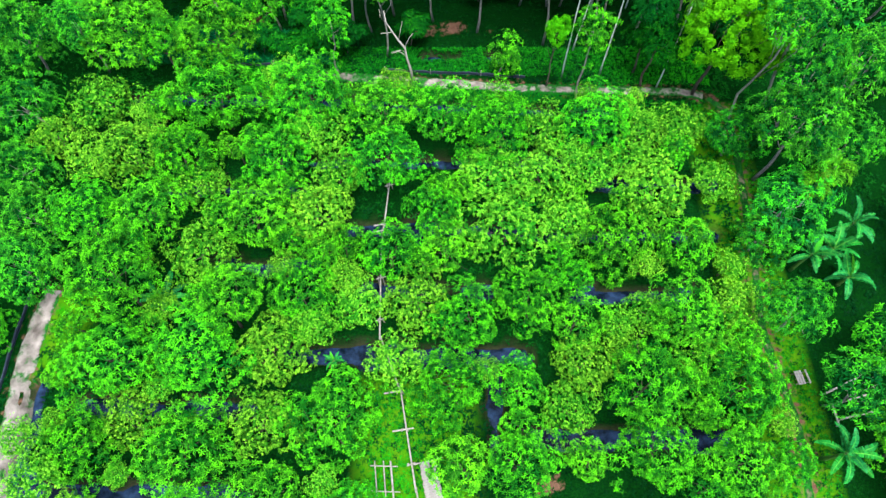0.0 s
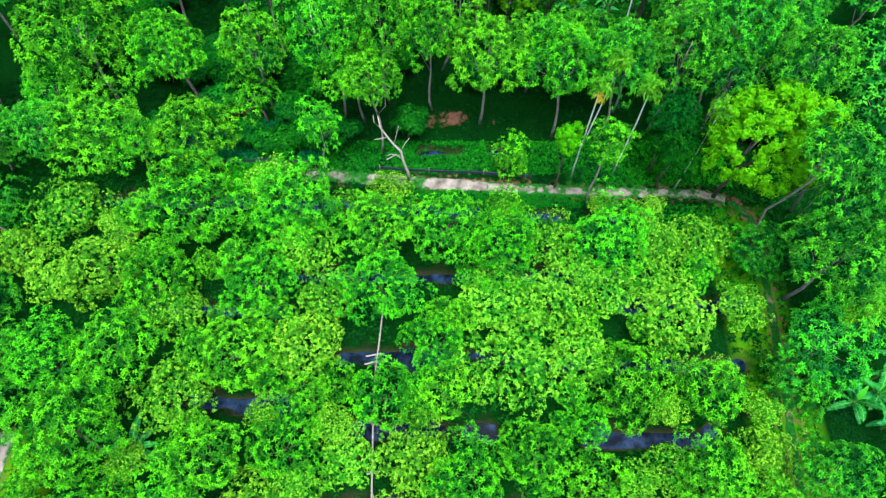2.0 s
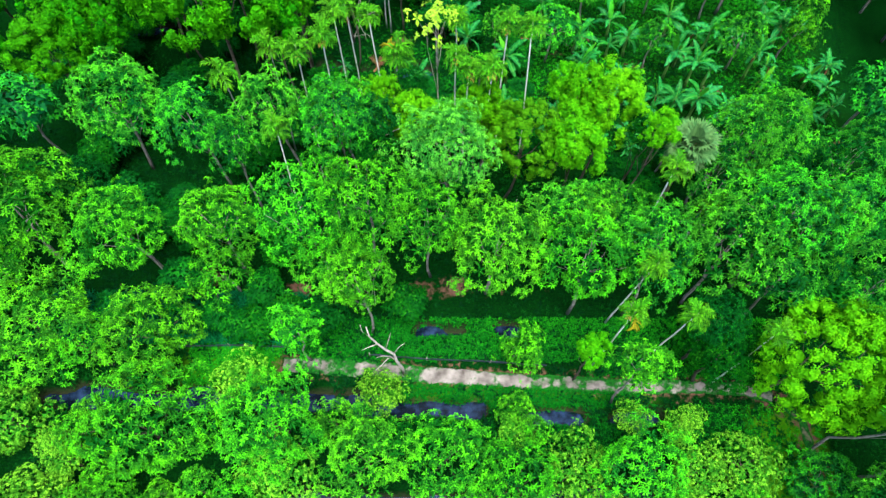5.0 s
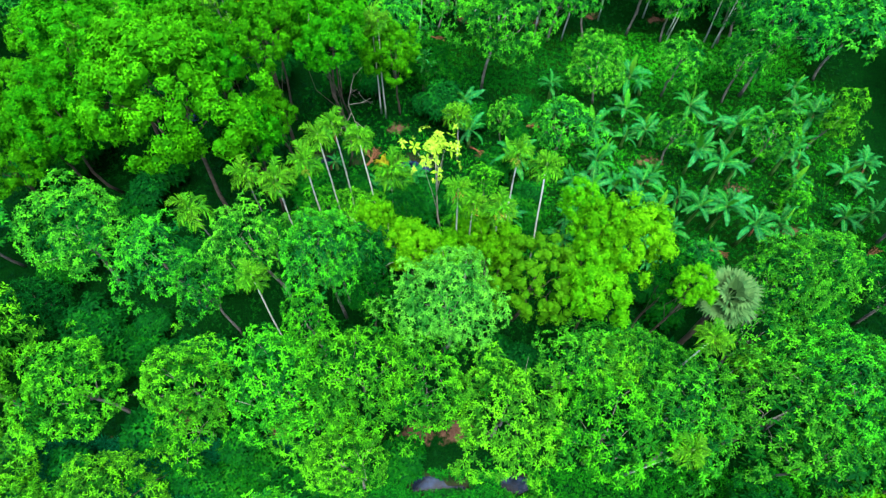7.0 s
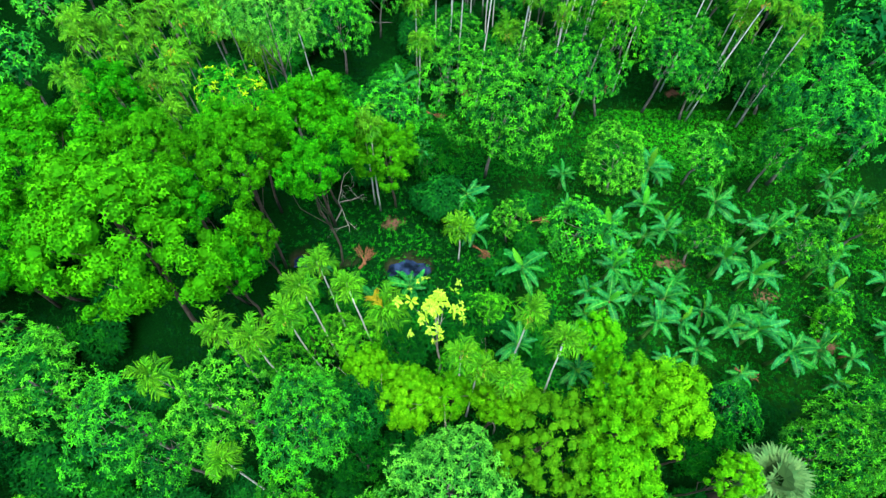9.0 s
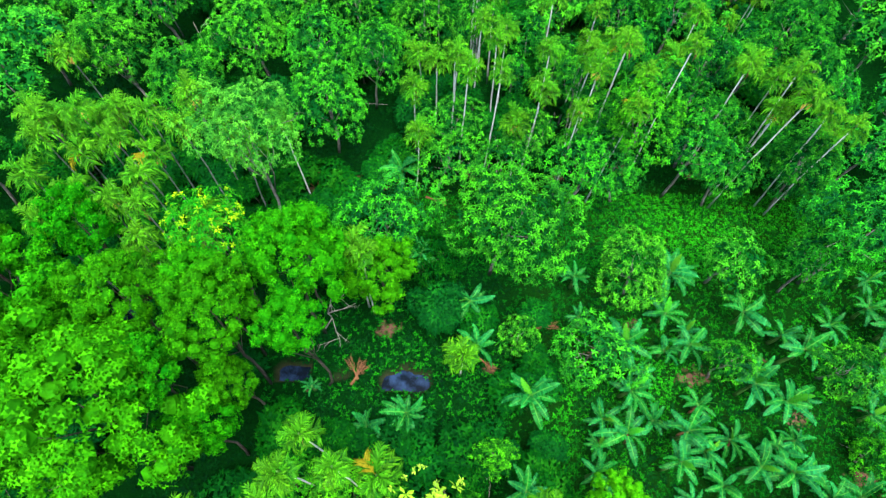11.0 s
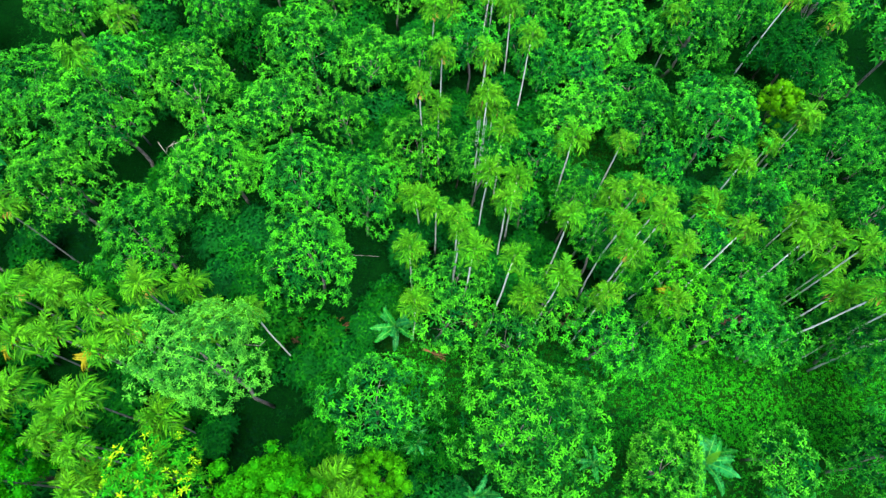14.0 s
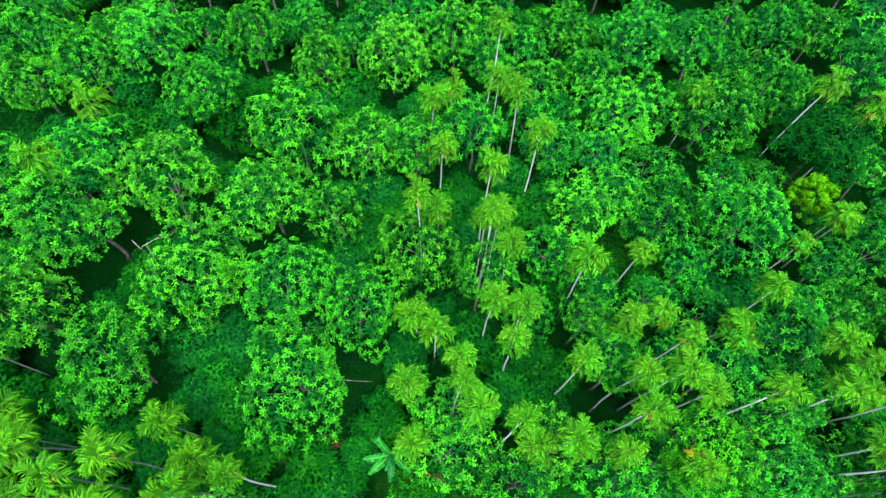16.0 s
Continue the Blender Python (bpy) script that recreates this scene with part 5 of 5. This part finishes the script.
footbridge()
plank_deck()
pole_frame()
bench()
loose_poles()
netting_fence([(-4.6, 34.45), (-1, 34.15), (3, 34.0), (6.5, 33.8)], "low sagging dark netting fence along path and canal")
netting_fence([(-17, 35.0), (-13.5, 35.05), (-10, 34.95)], "low sagging dark netting fence beside a lawn")
netting_fence([(-26.9, 15.8), (-27.0, 11.5), (-26.9, 6)], "low dark blue netting fence beside sandy path")


# ---------------------------------------------------------------- surroundings and undergrowth
def surroundings():
    """The plantation goes on all round."""
    r = np.random.default_rng(9)
    done = np.array(PLANTED)
    for gx in np.arange(-44, 45, 5.0):
        for gy in np.arange(-9, 118, 5.0):
            x, y = gx + r.uniform(-1.3, 1.3), gy + r.uniform(-1.3, 1.3)
            inside = (abs(x) < 25.5 and 4 < y < 99) and not (22.9 < x and y < 48)
            if inside or (x > 18.5 and x < 30 and y > 49 and y < 72) or near_line(x, y, MAIN_PATH) < 1.6 or near_line(x, y, WEST_PATH) < 1.9 or (-5 < x < 2 and y < 9) or (21.5 < x < 31 and 28.5 < y < 35):
                continue
            d = np.hypot(done[:, 0] - x, done[:, 1] - y) - done[:, 2]
            if d.min() < 1.2:
                continue
            if y < 28:
                tree("g" if r.uniform() < 0.7 else "y", x, y, r.uniform(2.2, 3.4), r.uniform(1.7, 2.3))
            else:
                tree("f" if -36 < x < -23 and 51 < y < 66 else "K" if abs(x) < 27 else "r", x, y, r.uniform(5.0, 7.0), r.uniform(2.0, 2.5))


def tufts(name, x, y, r, size, width, rise, mat, label, k=4):
    """Low plants of k blades each, rooted at the given places, as one sheet of growth."""
    n = len(x)
    z = ground_z(x, y)
    a = (np.arange(k)[None] / k * 6.283 + r.uniform(0, 6.28, (n, 1)) + r.uniform(-0.5, 0.5, (n, k)))
    el = np.radians(r.uniform(*rise, (n, k)))
    d = np.stack([np.cos(a) * np.cos(el), np.sin(a) * np.cos(el), np.sin(el)], -1)
    side = np.stack([-np.sin(a), np.cos(a), 0 * a], -1)
    o = np.stack([x, y, z - 0.02], -1)[:, None] + d * 0.0
    ln = (size[:, None] * r.uniform(0.7, 1.2, (n, k)))[..., None]
    wd = r.uniform(*width, (n, 1, 1))
    mid = o + d * ln * 0.22
    tip = o + d * ln - np.array((0, 0, 0.3)) * ln
    v = np.stack([mid - side * ln * wd * 0.5, tip, mid + side * ln * wd * 0.5], 2).reshape(-1, 3)
    f = np.arange(n * k * 3).reshape(-1, 3)
    young = np.repeat(np.clip(waves(x, y, 0.35, 12) + r.uniform(-0.2, 0.5, n), 0, 1), k)
    tagged(new(name, mesh_of(name, v, f, [mat], attrs={"young": ("FACE", young)})), label, "undergrowth", kind="stuff")


def undergrowth():
    """Grass tufts and low leafy weeds over the ground."""
    r = np.random.default_rng(10)
    n = 66000
    x, y = r.uniform(-34, 34, n), r.uniform(0, 108, n)
    dense = waves(x, y, 0.7, 6) + 0.6 * r.uniform(-1, 1, n)
    keep = (trench(x, y) < 0.75) & (near_line(x, y, MAIN_PATH) > 0.55) & (near_line(x, y, WEST_PATH) > 0.8) & (dense > -0.5)
    x, y = x[keep], y[keep]
    size = r.uniform(0.12, 0.36, len(x)) * np.clip(1.1 + waves(x, y, 0.5, 7), 0.6, 1.7)
    tufts("undergrowth", x, y, r, size, (0.2, 0.5), (15, 60), GRASSY, "low weeds and grass tufts, green darkened as tree shade")
    # lush bright weeds beside the path, the pools and in the clearings
    x, y = [], []
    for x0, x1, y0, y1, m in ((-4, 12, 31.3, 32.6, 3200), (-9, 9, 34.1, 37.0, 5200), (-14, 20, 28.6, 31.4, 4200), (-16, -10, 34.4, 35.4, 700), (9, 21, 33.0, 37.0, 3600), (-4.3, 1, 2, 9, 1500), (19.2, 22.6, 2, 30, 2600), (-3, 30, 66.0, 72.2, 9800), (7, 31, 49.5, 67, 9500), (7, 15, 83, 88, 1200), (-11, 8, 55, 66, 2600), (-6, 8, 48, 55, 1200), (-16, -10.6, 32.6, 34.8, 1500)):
        x.append(r.uniform(x0, x1, m))
        y.append(r.uniform(y0, y1, m))
    x, y = np.concatenate(x), np.concatenate(y)
    keep = (trench(x, y) < 0.6) & (near_line(x, y, MAIN_PATH) > 0.4)
    x, y = x[keep], y[keep]
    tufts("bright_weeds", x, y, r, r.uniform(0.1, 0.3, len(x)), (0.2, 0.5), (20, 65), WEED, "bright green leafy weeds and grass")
    # tall bluish grass in the wet hollow
    m = 5200
    x, y = r.uniform(-26, -9, m), r.uniform(35.3, 38.6, m)
    tufts("tall_grass", x, y, r, r.uniform(0.35, 0.8, m), (0.08, 0.16), (25, 75), TEAL, "tall bluish-green grass in a wet hollow")


def understory():
    """Dark shrubs in the gaps between the trunks, their leaf colour deepened to stand for shade."""
    r = np.random.default_rng(21)
    done = np.array(PLANTED)
    left = 340
    for _ in range(7000):
        x, y = r.uniform(-29, 29), r.uniform(36, 110)
        open_grass = (x > 6 and 49 < y < 72) or 68.2 < y < 72.2 and x > -4 or (7 < x < 15 and 83 < y < 88) or (-11 < x < 4 and 55.5 < y < 62) or trench(x, y) > 0.02
        if not open_grass and left and (np.hypot(done[:, 0] - x, done[:, 1] - y) - done[:, 2]).min() > 0.15:
            left -= 1
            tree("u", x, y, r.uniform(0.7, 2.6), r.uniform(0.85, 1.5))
            done = np.vstack([done, (x, y, 1.1)])


def banana_garden():
    """Younger banana plants between the tall ones."""
    r = np.random.default_rng(33)
    done = np.array(PLANTED)
    left = 38
    for _ in range(3000):
        x, y = r.uniform(8, 32), r.uniform(49.5, 66)
        if left and (np.hypot(done[:, 0] - x, done[:, 1] - y) - 0.6 * done[:, 2]).min() > 0.75:
            left -= 1
            banana(x, y, r.uniform(1.0, 2.4), r.uniform(0.9, 1.45))
            done = np.vstack([done, (x, y, 0.9)])


def palm_grove():
    """The dense grove of short palms beyond the feathery trees."""
    r = np.random.default_rng(41)
    done = np.array(PLANTED)
    left = 16
    for _ in range(5000):
        x, y = r.uniform(-26, -11.5), r.uniform(62, 75)
        near = np.hypot(done[:, 0] - x, done[:, 1] - y)
        if left and near.min() > 1.2 and (near - 0.6 * done[:, 2]).min() > 0.3:
            left -= 1
            areca(x, y, r.uniform(5.0, 8.5), r.uniform(1.3, 1.6))
            done = np.vstack([done, (x, y, 0.9)])


def orchard_fill():
    """Small young trees that close the gaps between the orchard rows."""
    r = np.random.default_rng(52)
    done = np.array(PLANTED)
    left = 66
    for _ in range(6000):
        x, y = r.uniform(-24, 20), r.uniform(3, 31)
        clear = (-5 < x < 2 and y < 9.5) or near_line(x, y, MAIN_PATH) < 1.6 or near_line(x, y, WEST_PATH) < 1.7 or trench(x, y) > 0.12
        if left and not clear and (np.hypot(done[:, 0] - x, done[:, 1] - y) - 0.85 * done[:, 2]).min() > 0.1:
            left -= 1
            rad = r.uniform(0.7, 1.25)
            tree("q" if r.uniform() < 0.55 else "Q", x, y, r.uniform(1.4, 2.3), rad)
            done = np.vstack([done, (x, y, rad)])


def grove_fill():
    """Younger plantation trees that stand between the palms and the tall trees."""
    r = np.random.default_rng(63)
    done = np.array(PLANTED)
    left = 52
    for _ in range(7000):
        x, y = r.uniform(-30, 30), r.uniform(73, 113)
        if left and (y > 98 or x > 5) and (np.hypot(done[:, 0] - x, done[:, 1] - y) - done[:, 2]).min() > 0.3:
            left -= 1
            rad = r.uniform(1.2, 1.8)
            tree("J", x, y, r.uniform(2.6, 4.2), rad)
            done = np.vstack([done, (x, y, rad)])


surroundings()
grove_fill()
orchard_fill()
palm_grove()
banana_garden()
understory()
undergrowth()
